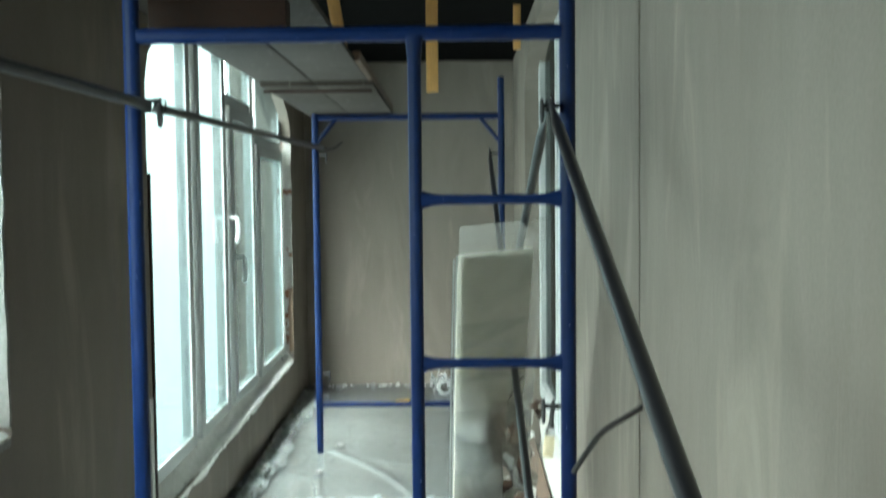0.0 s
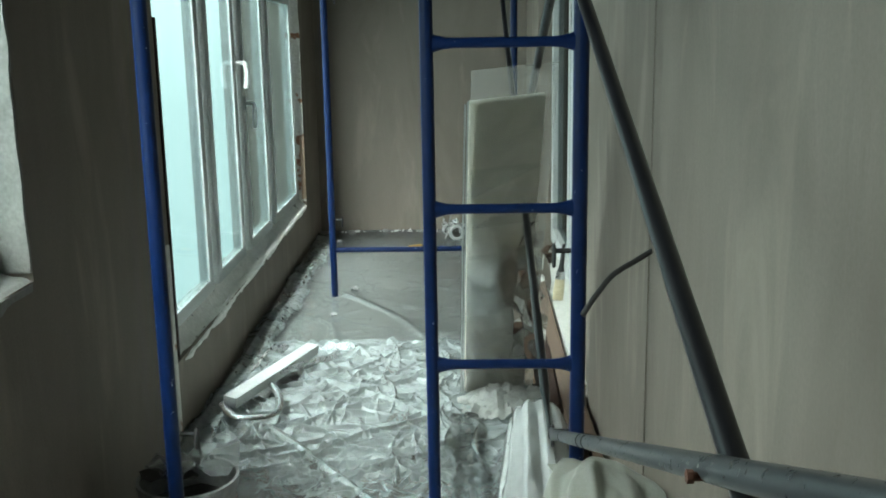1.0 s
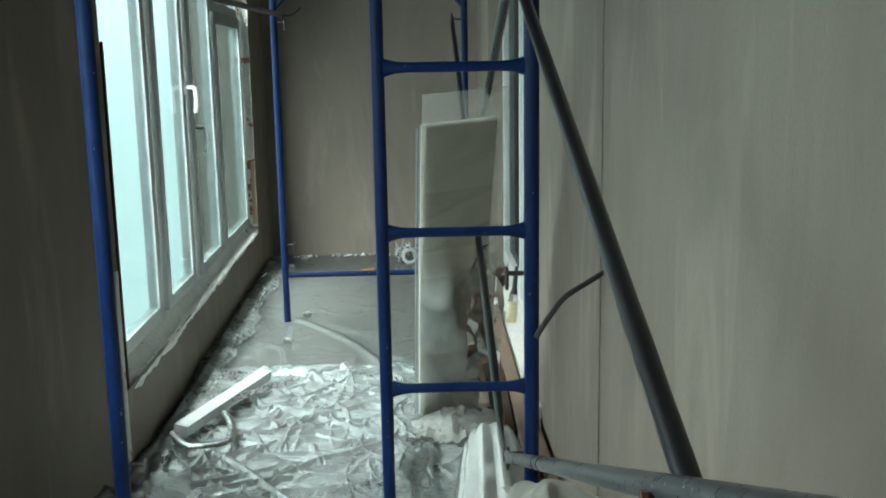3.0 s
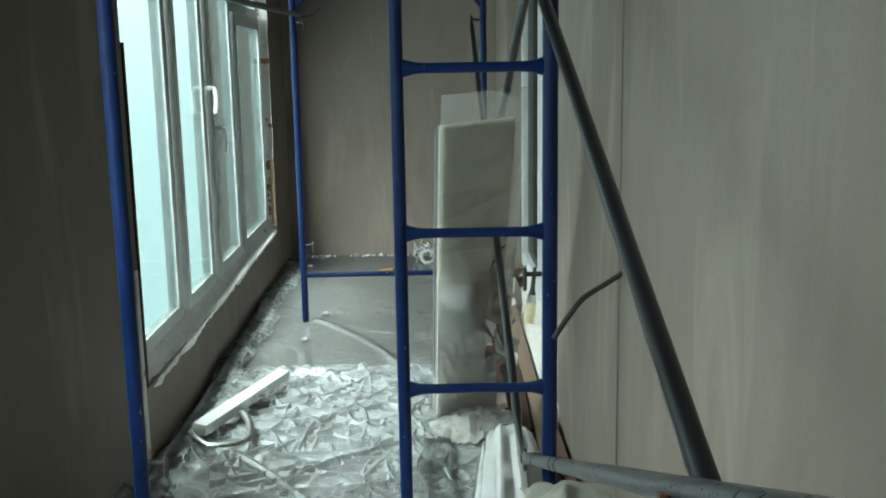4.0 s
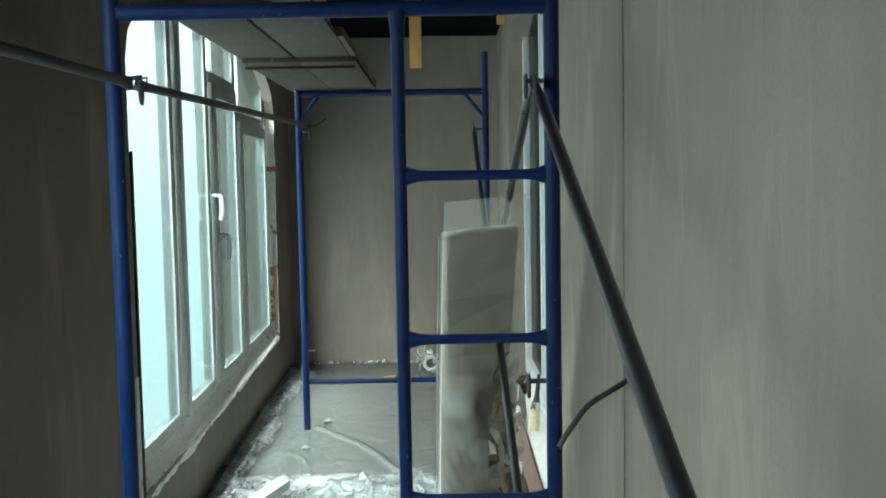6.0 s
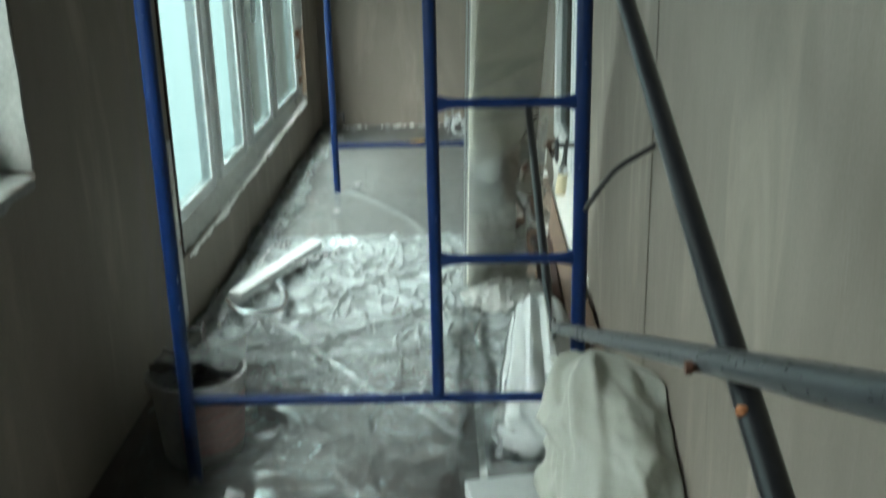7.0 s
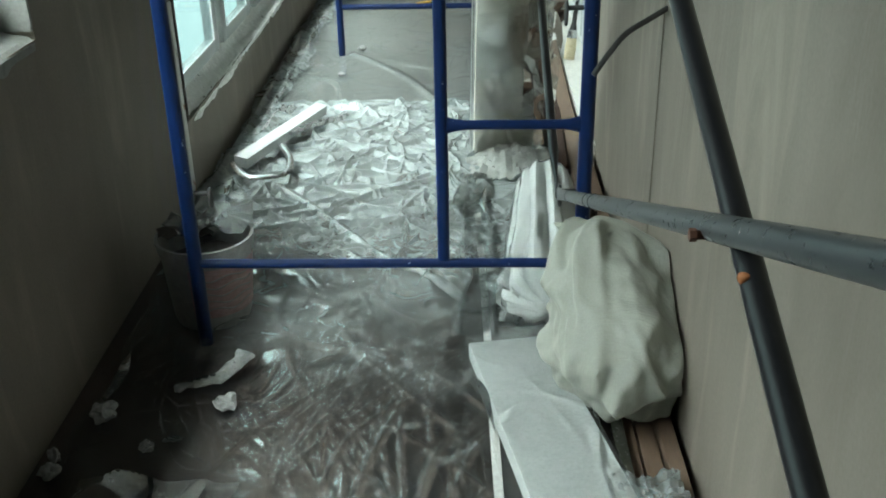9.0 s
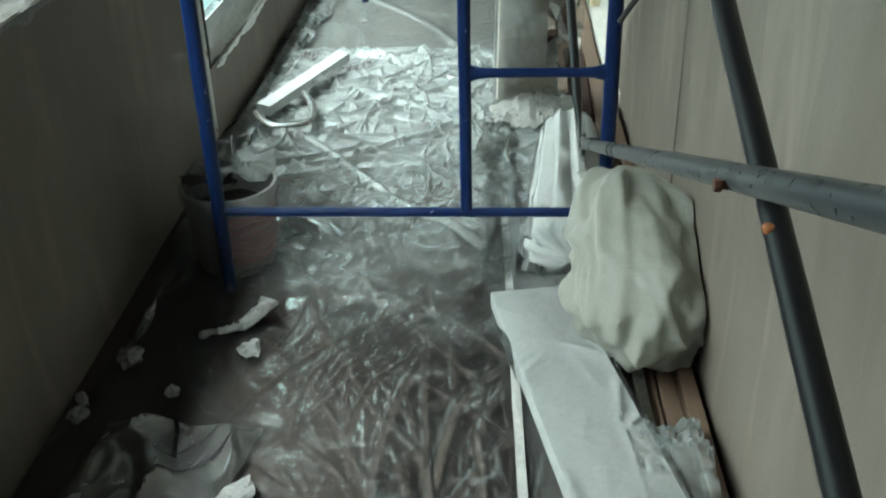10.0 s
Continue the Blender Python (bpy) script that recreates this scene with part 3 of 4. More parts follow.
solid("trim", box(-0.03, 0.11, 1.3, 3.875, 0.0, 0.092, 0.006), M_CREAM, "cream threshold board below the glazed door", "threshold", kind="structure", at=WALL_R)
# seam in the right wall's plaster
solid("trim", box(-0.0028, 0.002, 0.126, 0.144, 0.0, 2.6, 0.0015), M_PLASTER, "upright plaster bead on the wall", "trim", kind="structure", at=WALL_R)


# ---------------------------------------------------------------- scaffold
R_POST = 0.0185


def tube(parent, name, p, q, r=R_POST, mat=None, flare=False, label=""):
    p, q = Vector(p), Vector(q)
    if flare:
        ts = (0, 0.03, 0.09, 0.16, 0.5, 0.84, 0.91, 0.97, 1)
        sq = ((1.0, 1.9), (1.0, 1.6), (1.0, 1.15), (1, 1), (1, 1), (1, 1), (1, 1.15), (1.0, 1.6), (1.0, 1.9))
        return part(name, sweep([p.lerp(q, t) for t in ts], r, 16, squash=sq), mat or M_PAINT, parent, label)
    return part(name, sweep([p, p.lerp(q, 0.33), p.lerp(q, 0.67), q], r, 18), mat or M_PAINT, parent, label)


def pin(parent, x, y, z, way):
    """A brace pin with a drop latch, sticking out sideways."""
    bm = sweep([(x, y, z), (x + way * 0.042, y, z)], 0.006, 10)
    p = part("brace_pin", bm, M_RUBBER, parent, "black locking pin")
    ring = [(x + way * 0.040, y + 0.011 * math.cos(a), z - 0.012 + 0.026 * math.sin(a)) for a in (2 * math.pi * k / 14 for k in range(15))]
    part("latch", sweep(ring, 0.0042, 8, caps=False), M_RUBBER, p)
    return p


def ladder_frame(y, label):
    f = thing("scaffold_ladder", label, "scaffold", "scaffold frames", at=Matrix.Translation((0, y, 0)))
    top, step, low, inner = 1.757, 0.381, 0.241, 0.149
    for x in (-0.5, 0.5):
        tube(f, "post", (x, 0, 0.0), (x, 0, 1.985))
        part("spigot", sweep([(x, 0, 1.98), (x, 0, 2.06)], 0.0145, 14), M_STEEL, f)
    tube(f, "inner_post", (inner, 0, low + 0.012), (inner, 0, top - 0.012), 0.0155, flare=False)
    g = sweep([(inner, 0, top - 0.06), (inner, 0, top - 0.02), (inner, 0, top - 0.008)], [0.0157, 0.019, 0.026], 16)
    part("gusset", g, M_PAINT, f)
    tube(f, "top_bar", (-0.485, 0, top), (0.485, 0, top), 0.018)
    tube(f, "bottom_bar", (-0.485, 0, low), (0.485, 0, low), 0.0125)
    for k in (1, 2, 3):
        tube(f, "rung", (inner + 0.012, 0, top - step * k), (0.485, 0, top - step * k), 0.0118, flare=True)
    for x, way in ((-0.5, 1), (0.5, -1)):
        for z in (0.435, 0.89, 1.59):
            if way == 1 and z == 0.89:
                continue
            pin(f, x + way * 0.018, 0.012, z, way)
    return f


def plain_frame(y, label):
    f = thing("scaffold_portal", label, "scaffold", "scaffold frames", at=Matrix.Translation((0, y, 0)))
    top, low = 1.822, 0.264
    for x in (-0.5, 0.5):
        tube(f, "post", (x, 0, 0.0), (x, 0, 2.03))
        s = 1 if x < 0 else -1
        tube(f, "corner_brace", (x + s * 0.012, 0, top - 0.13), (x + s * 0.11, 0, top - 0.012), 0.011)
        for z in (0.435, 1.62):
            pin(f, x + s * 0.018, -0.012, z, s)
    tube(f, "top_bar", (-0.485, 0, top), (0.485, 0, top), 0.018)
    tube(f, "bottom_bar", (-0.485, 0, low), (0.485, 0, low), 0.0145)
    return f


ladder_frame(0.0, "blue painted steel scaffold ladder frame with scuffed paint")
plain_frame(3.03, "blue painted steel scaffold frame with braced top corners")


def brace_pair(y0, y1, high0, low0, high1, low1, xa, xb, mats, label):
    """Two long tubes crossed and bolted, flattened at their ends."""
    b = thing("cross_brace", label, "scaffold brace", "cross braces")
    for (p, q), m in zip((((xa, y0, high0), (xa, y1, low1)), ((xb, y0, low0), (xb, y1, high1))), mats):
        p, q = Vector(p), Vector(q)
        ts = (0, 0.012, 0.03, 0.05, 0.5, 0.95, 0.97, 0.988, 1)
        sq = ((0.3, 1.25), (0.3, 1.3), (0.6, 1.15), (1, 1), (1, 1), (1, 1), (0.6, 1.15), (0.3, 1.3), (0.3, 1.25))
        part("tube", sweep([p.lerp(q, t) for t in ts], 0.0125, 18, squash=sq), m, b)
    mid = Vector(((xa + xb) / 2, (y0 + y1) / 2, (high0 + low1 + low0 + high1) / 4))
    bolt = sweep([mid + Vector((dx, 0, 0)) for dx in (-0.034, -0.028, -0.028, 0.028, 0.028, 0.036)], [0.006, 0.006, 0.004, 0.004, 0.007, 0.007], 6)
    part("bolt", bolt, M_RUST, b, "rusty centre bolt")
    return b


near_brace = brace_pair(-0.012, -3.0, 1.59, 0.438, 1.618, 0.44, 0.460, 0.435, (M_DARK, M_STEEL), "dark grey steel scaffold cross brace with a rusty bolt")
for t, m, r in ((0.10, M_STEEL, 0.0135), (0.21, M_STEEL, 0.0137), (0.235, M_STEEL, 0.0137)):
    p, q = Vector((0.435, -0.012, 0.438)), Vector((0.435, -3.0, 1.618))
    part("collar", sweep([p.lerp(q, t - 0.0012), p.lerp(q, t + 0.0012)], r, 16), m, near_brace)
p, q = Vector((0.460, -0.012, 1.59)), Vector((0.460, -3.0, 0.44))
patch = bmesh.new()
bmesh.ops.create_icosphere(patch, subdivisions=3, radius=0.005)
patch.transform(Matrix.Translation(p.lerp(q, 0.514) + Vector((-0.0085, -0.004, 0.0055))))
part("primer_patch", roughen(patch, 0.003, 90), M_ORANGE, near_brace, "orange primer patch")
brace_pair(0.014, 3.02, 1.59, 0.425, 1.64, 0.44, 0.455, 0.435, (M_STEEL, M_DARK), "dark grey steel scaffold cross brace behind leaning panels")
for a, b, z0, z1 in ((0.02, 3.01, 1.597, 1.655), (-0.02, -3.0, 1.597, 1.57)):
    g = thing("guard_rail", "thin grey steel guard rail tube hooked between scaffold posts", "guard rail", "guard rails")
    p, q = Vector((-0.455, a, z0)), Vector((-0.455, b, z1))
    part("tube", sweep([p.lerp(q, t) for t in (0, 0.01, 0.03, 0.5, 0.97, 0.99, 1)], 0.0115, 14, squash=((0.4, 1.3), (0.4, 1.3), (1, 1), (1, 1), (1, 1), (0.4, 1.3), (0.4, 1.3))), M_DARK, g)
    part("hook", sweep([(-0.468, a, z0 + 0.012), (-0.43, a, z0 + 0.016), (-0.432, a, z0 - 0.012)], 0.0032, 8), M_RUBBER, g)
solid("bent_wire", sweep(curve_points([(-0.455, 2.99, 1.65), (-0.40, 3.0, 1.655), (-0.35, 3.0, 1.69)], 6), 0.004, 8), M_DARK, "short bent piece of dark wire on the scaffold", "wire")

# platform lying on the frames
deck = thing("scaffold_platform", "dusty plywood scaffold platform on brown bearers", "platform")
for x0, x1, y0, y1, z in ((-0.555, -0.339, -1.9, 1.93, 1.862), (-0.328, -0.105, -1.9, 1.93, 1.862), (-0.545, -0.32, 1.75, 3.12, 1.843), (-0.317, -0.085, 1.75, 3.12, 1.843)):
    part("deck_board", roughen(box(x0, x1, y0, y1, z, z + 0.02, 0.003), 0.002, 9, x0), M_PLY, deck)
for y, z, w in ((0.13, 1.776, 0.07), (1.9, 1.832, 0.03), (-0.6, 1.79, 0.09)):
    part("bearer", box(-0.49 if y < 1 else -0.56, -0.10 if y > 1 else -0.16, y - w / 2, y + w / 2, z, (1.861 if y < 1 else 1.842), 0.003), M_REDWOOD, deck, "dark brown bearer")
part("edge_board", box(-0.112, -0.085, 1.2, 3.13, 1.8445 + 0.022, 1.90, 0.003), M_WOOD, deck)
# thin dark strip under the boards' far end
part("end_strip", box(-0.50, -0.10, 2.985, 3.06, 1.841, 1.8425, 0.0), M_REDWOOD, deck)

# battens hanging from the roof
for x, y, zb, w, lean in ((0.155, 1.9, 1.83, 0.05, 0.0), (-0.170, 1.5, 1.878, 0.045, -9.0), (0.60, 3.2, 2.2, 0.04, 0.0)):
    bm = box(-w / 2, w / 2, -0.015, 0.015, 0, 2.6 - zb, 0.002)
    solid("hanging_batten", bm, M_PINE, "yellow pine batten hanging from the unlined ceiling", "batten", "hanging battens", at=pose(x, y, zb, 0, lean, 0))

# ---------------------------------------------------------------- cable from the right wall
solid("cable", sweep(curve_points([(0.69, 0.10, 0.868), (0.645, 0.07, 0.85), (0.585, 0.03, 0.825), (0.545, -0.005, 0.79), (0.520, -0.03, 0.765), (0.505, -0.04, 0.745)], 6), 0.0068, 12),
      M_RUBBER, "stiff black cable end bending out of the plastered wall", "cable")


# ---------------------------------------------------------------- plastic sheets on the floor
def creased_sheet(x0, x1, y0, y1, step, creases, seed, calm=None, long_folds=(), lift=0.004, swell=0.006, reach=1.0, drawn=None):
    """A loose sheet of film: a height field of many short sharp creases and a few long folds.
    Below the line y = drawn the film is pulled: fewer, longer creases that run side by side."""
    rng = np.random.default_rng(seed)
    nx, ny = int((x1 - x0) / step) + 1, int((y1 - y0) / step) + 1
    xs, ys = np.linspace(x0, x1, nx), np.linspace(y0, y1, ny)
    gx, gy = np.meshgrid(xs, ys)
    h = np.zeros_like(gx)
    for _ in range(creases):
        cx, cy = rng.uniform(x0, x1), rng.uniform(y0, y1)
        ang, half = rng.uniform(0, math.pi), rng.choice((0.03, 0.05, 0.08, 0.14, 0.22)) * rng.uniform(0.7, 1.3) * reach
        amp, wide = rng.uniform(0.004, 0.018), rng.uniform(0.006, 0.017)
        bend = rng.normal(0, 2.0)
        if drawn is not None:
            wide, amp = wide * 1.7, amp * 1.25
        if drawn is not None and cy < drawn + rng.normal(0, 0.12):
            if rng.random() < 0.3:
                continue
            flow = 2.2 * noise.noise(Vector((cx * 1.3, cy * 1.3, seed))) + 1.9 - 0.9 * (cy + 0.5)
            ang = flow + rng.normal(0, 0.28)
            half *= 2.4
            wide = rng.uniform(0.005, 0.012)
            amp = wide * rng.uniform(0.25, 0.7)
            bend = rng.normal(0, 0.8)
        if calm:
            amp *= calm(cx, cy)
        r = half + 0.05
        i0, i1 = np.searchsorted(xs, (cx - r, cx + r))
        j0, j1 = np.searchsorted(ys, (cy - r, cy + r))
        dx, dy = gx[j0:j1, i0:i1] - cx, gy[j0:j1, i0:i1] - cy
        u = dx * math.cos(ang) + dy * math.sin(ang)
        v = -dx * math.sin(ang) + dy * math.cos(ang) + bend * u * u
        rise = amp * np.maximum(0, 1 - np.abs(v) / wide) ** (1.5 if drawn is not None else 1.0) * np.clip(1 - (u / half) ** 2, 0, 1)
        h[j0:j1, i0:i1] = np.maximum(h[j0:j1, i0:i1], rise) + 0.25 * np.minimum(h[j0:j1, i0:i1], rise)
    for keys, amp, wide in long_folds:
        pts = np.array([tuple(p)[:2] for p in curve_points([(*k, 0) for k in keys], 10)])
        d = np.full_like(gx, 9.0)
        for a, b in zip(pts, pts[1:]):
            ab = b - a
            t = np.clip(((gx - a[0]) * ab[0] + (gy - a[1]) * ab[1]) / (ab @ ab + 1e-9), 0, 1)
            d = np.minimum(d, np.hypot(gx - a[0] - t * ab[0], gy - a[1] - t * ab[1]))
        h = np.maximum(h, amp * np.maximum(0, 1 - d / wide) ** 1.3)
    k = rng.uniform(0, 6.28, 8)
    h += swell * (np.sin(gx * 7 + gy * 4 + k[0]) * np.sin(gy * 6 - gx * 3 + k[1]) * 0.5 + 0.5)
    h += lift
    # ragged outline
    edge = np.minimum(np.minimum(gx - x0, x1 - gx), np.minimum(gy - y0, y1 - gy))
    h = np.where(edge < 0.02, h * 0.5 + 0.002, h)
    wob = 0.02 * np.sin(gy * 5.3 + k[2]) + 0.012 * np.sin(gy * 17 + k[3])
    gx = gx + wob * (edge < 0.03)
    gy = gy + (0.03 * np.sin(gx * 6.1 + k[4]) + 0.015 * np.sin(gx * 19 + k[5])) * np.clip(1 - np.minimum(gy - y0, y1 - gy) / 0.06, 0, 1)
    verts = np.stack([gx.ravel(), gy.ravel(), h.ravel()], 1)
    idx = np.arange(nx * ny).reshape(ny, nx)
    faces = np.stack([idx[:-1, :-1].ravel(), idx[:-1, 1:].ravel(), idx[1:, 1:].ravel(), idx[1:, :-1].ravel()], 1)
    return verts, faces


def sheet_object(name, data, material, label, category, smooth=True):
    me = bpy.data.meshes.new(name)
    me.from_pydata(data[0].tolist(), [], data[1].tolist())
    me.materials.append(material)
    me.polygons.foreach_set("use_smooth", [smooth] * len(me.polygons))
    me.update()
    return tagged(new(name, me), label, category)


FOLDS = [([(-0.50, 1.07), (-0.33, 0.86), (-0.18, 0.65), (-0.04, 0.46), (0.09, 0.35), (0.20, 0.19)], 0.022, 0.022),
         ([(-0.62, 0.02), (-0.3, 0.07), (0.05, 0.03), (0.3, 0.1)], 0.008, 0.018),
         ([(-0.1, -0.05), (0.06, -0.25), (0.2, -0.42)], 0.007, 0.016),
         ([(0.05, -0.3), (-0.02, -0.6), (-0.03, -1.0)], 0.007, 0.015),
         ([(-0.35, -0.42), (0.0, -0.36), (0.2, -0.3)], 0.005, 0.016),
         ([(-0.6, 1.9), (-0.2, 1.95), (0.2, 1.85)], 0.01, 0.03),
         ([(0.1, 0.9), (-0.1, 0.7), (-0.25, 0.45)], 0.008, 0.02)]
# folds that fan out over the near floor
NEAR_FOLDS = [([(0.22, -0.12), (0.02, -0.16), (-0.15, -0.3), (-0.25, -0.5)], 0.007, 0.015),
              ([(0.25, -0.2), (0.1, -0.27), (-0.05, -0.42), (-0.1, -0.62)], 0.008, 0.014),
              ([(0.24, -0.35), (0.14, -0.5), (0.1, -0.75)], 0.009, 0.015),
              ([(-0.1, -0.02), (0.08, -0.12), (0.26, -0.32)], 0.008, 0.014),
              ([(-0.55, -0.06), (-0.2, -0.02), (0.1, -0.08), (0.26, -0.02)], 0.008, 0.014),
              ([(-0.6, -0.35), (-0.35, -0.3), (-0.1, -0.33)], 0.004, 0.017),
              ([(0.18, -0.6), (0.2, -0.85), (0.16, -1.2)], 0.008, 0.015)]
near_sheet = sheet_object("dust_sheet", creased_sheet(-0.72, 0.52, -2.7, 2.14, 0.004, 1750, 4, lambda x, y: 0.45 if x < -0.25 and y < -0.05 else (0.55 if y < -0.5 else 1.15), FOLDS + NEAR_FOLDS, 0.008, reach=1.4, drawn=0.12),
                          M_DUST_SHEEN, "clear crumpled plastic dust sheet, far half whitened by dust and painted window sheen", "dust sheet")
# the crisp, much-handled part of the sheet keeps hard facets
rng = np.random.default_rng(8)
mid_y = np.array([p.center.y for p in near_sheet.data.polygons])
near_sheet.data.polygons.foreach_set("use_smooth", (mid_y + rng.normal(0, 0.15, len(mid_y)) < -0.15).tolist())
fold = sweep(curve_points([(*k, 0.022 + 0.006 * math.sin(9 * k[0])) for k in FOLDS[0][0]], 8), [0.010 + 0.007 * abs(math.sin(i * 0.31)) for i in range(41)], 10, squash=[(1.3, 0.8)] * 41)
solid("film_fold", roughen(fold, 0.006, 30, 2), M_WHITEWRAP, "rolled milky fold of plastic film across the floor", "film")
FAR_FOLDS = [([(-0.44, 3.02), (-0.30, 2.84), (-0.11, 2.55), (0.05, 2.15)], 0.018, 0.03), ([(-0.1, 3.3), (0.2, 3.1)], 0.01, 0.03),
             ([(-0.62, 2.6), (-0.45, 2.45), (-0.4, 2.2)], 0.008, 0.03)]
sheet_object("dust_sheet", creased_sheet(-0.76, 0.60, 2.10, 4.88, 0.012, 150, 9, lambda x, y: 0.4, FAR_FOLDS, 0.006, 0.003),
             M_FILM, "clear plastic dust sheet lying smooth over plaster dust", "dust sheet")


edge_film = sheet_object("film_strip", creased_sheet(0.006, 0.15, 0.75, 4.7, 0.008, 420, 21, lambda x, y: 1.5, [([(0.03, 0.8), (0.05, 2.2), (0.02, 4.6)], 0.03, 0.03)], 0.012, 0.012),
                         M_EDGE, "dusty plastic film bunched along the foot of the wall", "film")
edge_film.matrix_world = WALL_L


# ---------------------------------------------------------------- things on the floor, left side
def foam_strip():
    bm = plank((-0.66, 1.20, 0.07), (-0.445, 1.86, 0.07), 0.055, 0.042, 0.004, roll=8)
    roughen(bm, 0.002, 30, 2)
    return solid("foam_strip", bm, M_STRIP, "white polystyrene strip lying on crumpled foil and film", "foam strip")


foam_strip()


def crumpled_sheet(w, d, rows, cols, seed, height, curl=0.0):
    """A crumpled stiff sheet with flat facets: low-count grid, jittered, then thickened."""
    rng = random.Random(seed)
    bm = bmesh.new()
    g = [[bm.verts.new((w * (i / cols - 0.5) + rng.uniform(-0.3, 0.3) * w / cols, d * (j / rows - 0.5) + rng.uniform(-0.3, 0.3) * d / rows,
                        height * rng.uniform(0.08, 1.0) + curl * (2 * i / cols - 1) ** 2)) for i in range(cols + 1)] for j in range(rows + 1)]
    for a, b in zip(g, g[1:]):
        for i in range(cols):
            bm.faces.new((a[i], a[i + 1], b[i + 1], b[i]))
    bmesh.ops.triangulate(bm, faces=bm.faces[:])
    bmesh.ops.solidify(bm, geom=bm.faces[:], thickness=0.0012)
    return bm


def foil_curl():
    """A bent strip of foil tape standing on edge."""
    t = thing("foil_scrap", "bent shiny silver foil scraps under a polystyrene strip", "foil")
    for keys, w in (([(-0.69, 1.21, 0.015), (-0.62, 1.09, 0.012), (-0.54, 1.075, 0.012), (-0.47, 1.12, 0.012), (-0.49, 1.29, 0.012), (-0.545, 1.42, 0.015)], 0.034),
                    ([(-0.55, 1.5, 0.02), (-0.42, 1.62, 0.03), (-0.34, 1.70, 0.02)], 0.05),
                    ([(-0.42, 1.86, 0.02), (-0.33, 1.84, 0.025), (-0.27, 1.80, 0.03)], 0.045),
                    ([(-0.66, 1.55, 0.02), (-0.62, 1.72, 0.06), (-0.57, 1.80, 0.02)], 0.05)):
        pts = curve_points(keys, 6)
        if w < 0.04:
            part("foil_loop", sweep([p + Vector((0, 0, 0.045)) for p in pts], 0.016, 12, squash=[(1.0, 0.55)] * len(pts)), M_CHROME, t, "bright bent metal tape")
            continue
        bm = bmesh.new()
        prev = None
        for i, p in enumerate(pts):
            tilt = 0.6 + 0.5 * noise.noise(Vector((i * 0.35, keys[0][0] * 9, 1)))
            up = Vector((0.55, 0.4 * tilt, 0.75 * tilt)) * w * 1.4
            pair = (bm.verts.new(p), bm.verts.new(p + up))
            if prev:
                bm.faces.new((prev[0], pair[0], pair[1], prev[1]))
            prev = pair
        bmesh.ops.solidify(bm, geom=bm.faces[:], thickness=0.0015)
        bm.transform(Matrix.Translation((0, 0, 0.042)))
        part("foil_strip", bm, M_FOIL, t)
    return t


foil_curl()


def bucket():
    b = thing("bucket", "dirty white plastic bucket with torn bag inside, faded label", "bucket", at=Matrix.Translation((-0.515, 0.155, 0.006)))
    part("body", lathe([(0.0, 0.006), (0.098, 0.006), (0.102, 0.0), (0.108, 0.02), (0.125, 0.215), (0.131, 0.218), (0.131, 0.236), (0.134, 0.238), (0.134, 0.25),
                        (0.126, 0.25), (0.120, 0.21), (0.112, 0.11), (0.0, 0.105)], 48), M_BUCKET, b)
    part("contents", roughen(lathe([(0.118, 0.17), (0.09, 0.185), (0.05, 0.175), (0.0, 0.19)], 24), 0.02, 18, 3), M_INSIDE, b, "dark dried residue")
    lab = bmesh.new()
    n = 18
    ring = []
    for i in range(n + 1):
        a = radians(-100 + 110 * i / n)
        ring.append([lab.verts.new((r * math.cos(a), r * math.sin(a), z)) for r, z in ((0.1133, 0.045), (0.1262, 0.195))])
    for p_, q_ in zip(ring, ring[1:]):
        lab.faces.new((p_[0], q_[0], q_[1], p_[1]))
    bmesh.ops.solidify(lab, geom=lab.faces[:], thickness=0.001)
    part("label", lab, M_LABEL, b, "faded reddish label")
    for k in range(5):
        z = 0.07 + 0.024 * k
        rr = 0.1085 + (z - 0.02) * 0.0872 + 0.0028
        pts = [(rr * math.cos(a), rr * math.sin(a), z + 0.006 * math.sin(i * 0.9 + k)) for i, a in enumerate(radians(-80 + 70 * j / 10) for j in range(11))]
        part("print_line", sweep(pts, 0.0022, 6), M_BUCKET, b)
    handle = [(0.134 * math.cos(a), 0.134 * math.sin(a) * 0.98, 0.235 - 0.07 * math.sin((a - radians(20)) / radians(180) * math.pi)) for a in (radians(20 + 180 * k / 20) for k in range(21))]
    part("bail", sweep(handle, 0.0025, 8), M_STEEL, b)
    # a torn sheet of film hanging over the rim
    bm = crumpled_sheet(0.24, 0.12, 5, 9, 11, 0.05)
    bm.transform(pose(0.0, 0.07, 0.235, 8, -6, 12))
    part("torn_bag", bm, M_WHITEWRAP, b, "torn clear bag over the rim")
    bm = crumpled_sheet(0.15, 0.06, 3, 6, 12, 0.03)
    bm.transform(pose(-0.06, 0.02, 0.232, 5, 10, 30))
    part("dark_lid", bm, M_INSIDE, b, "dark torn lid")
    return b


bucket()


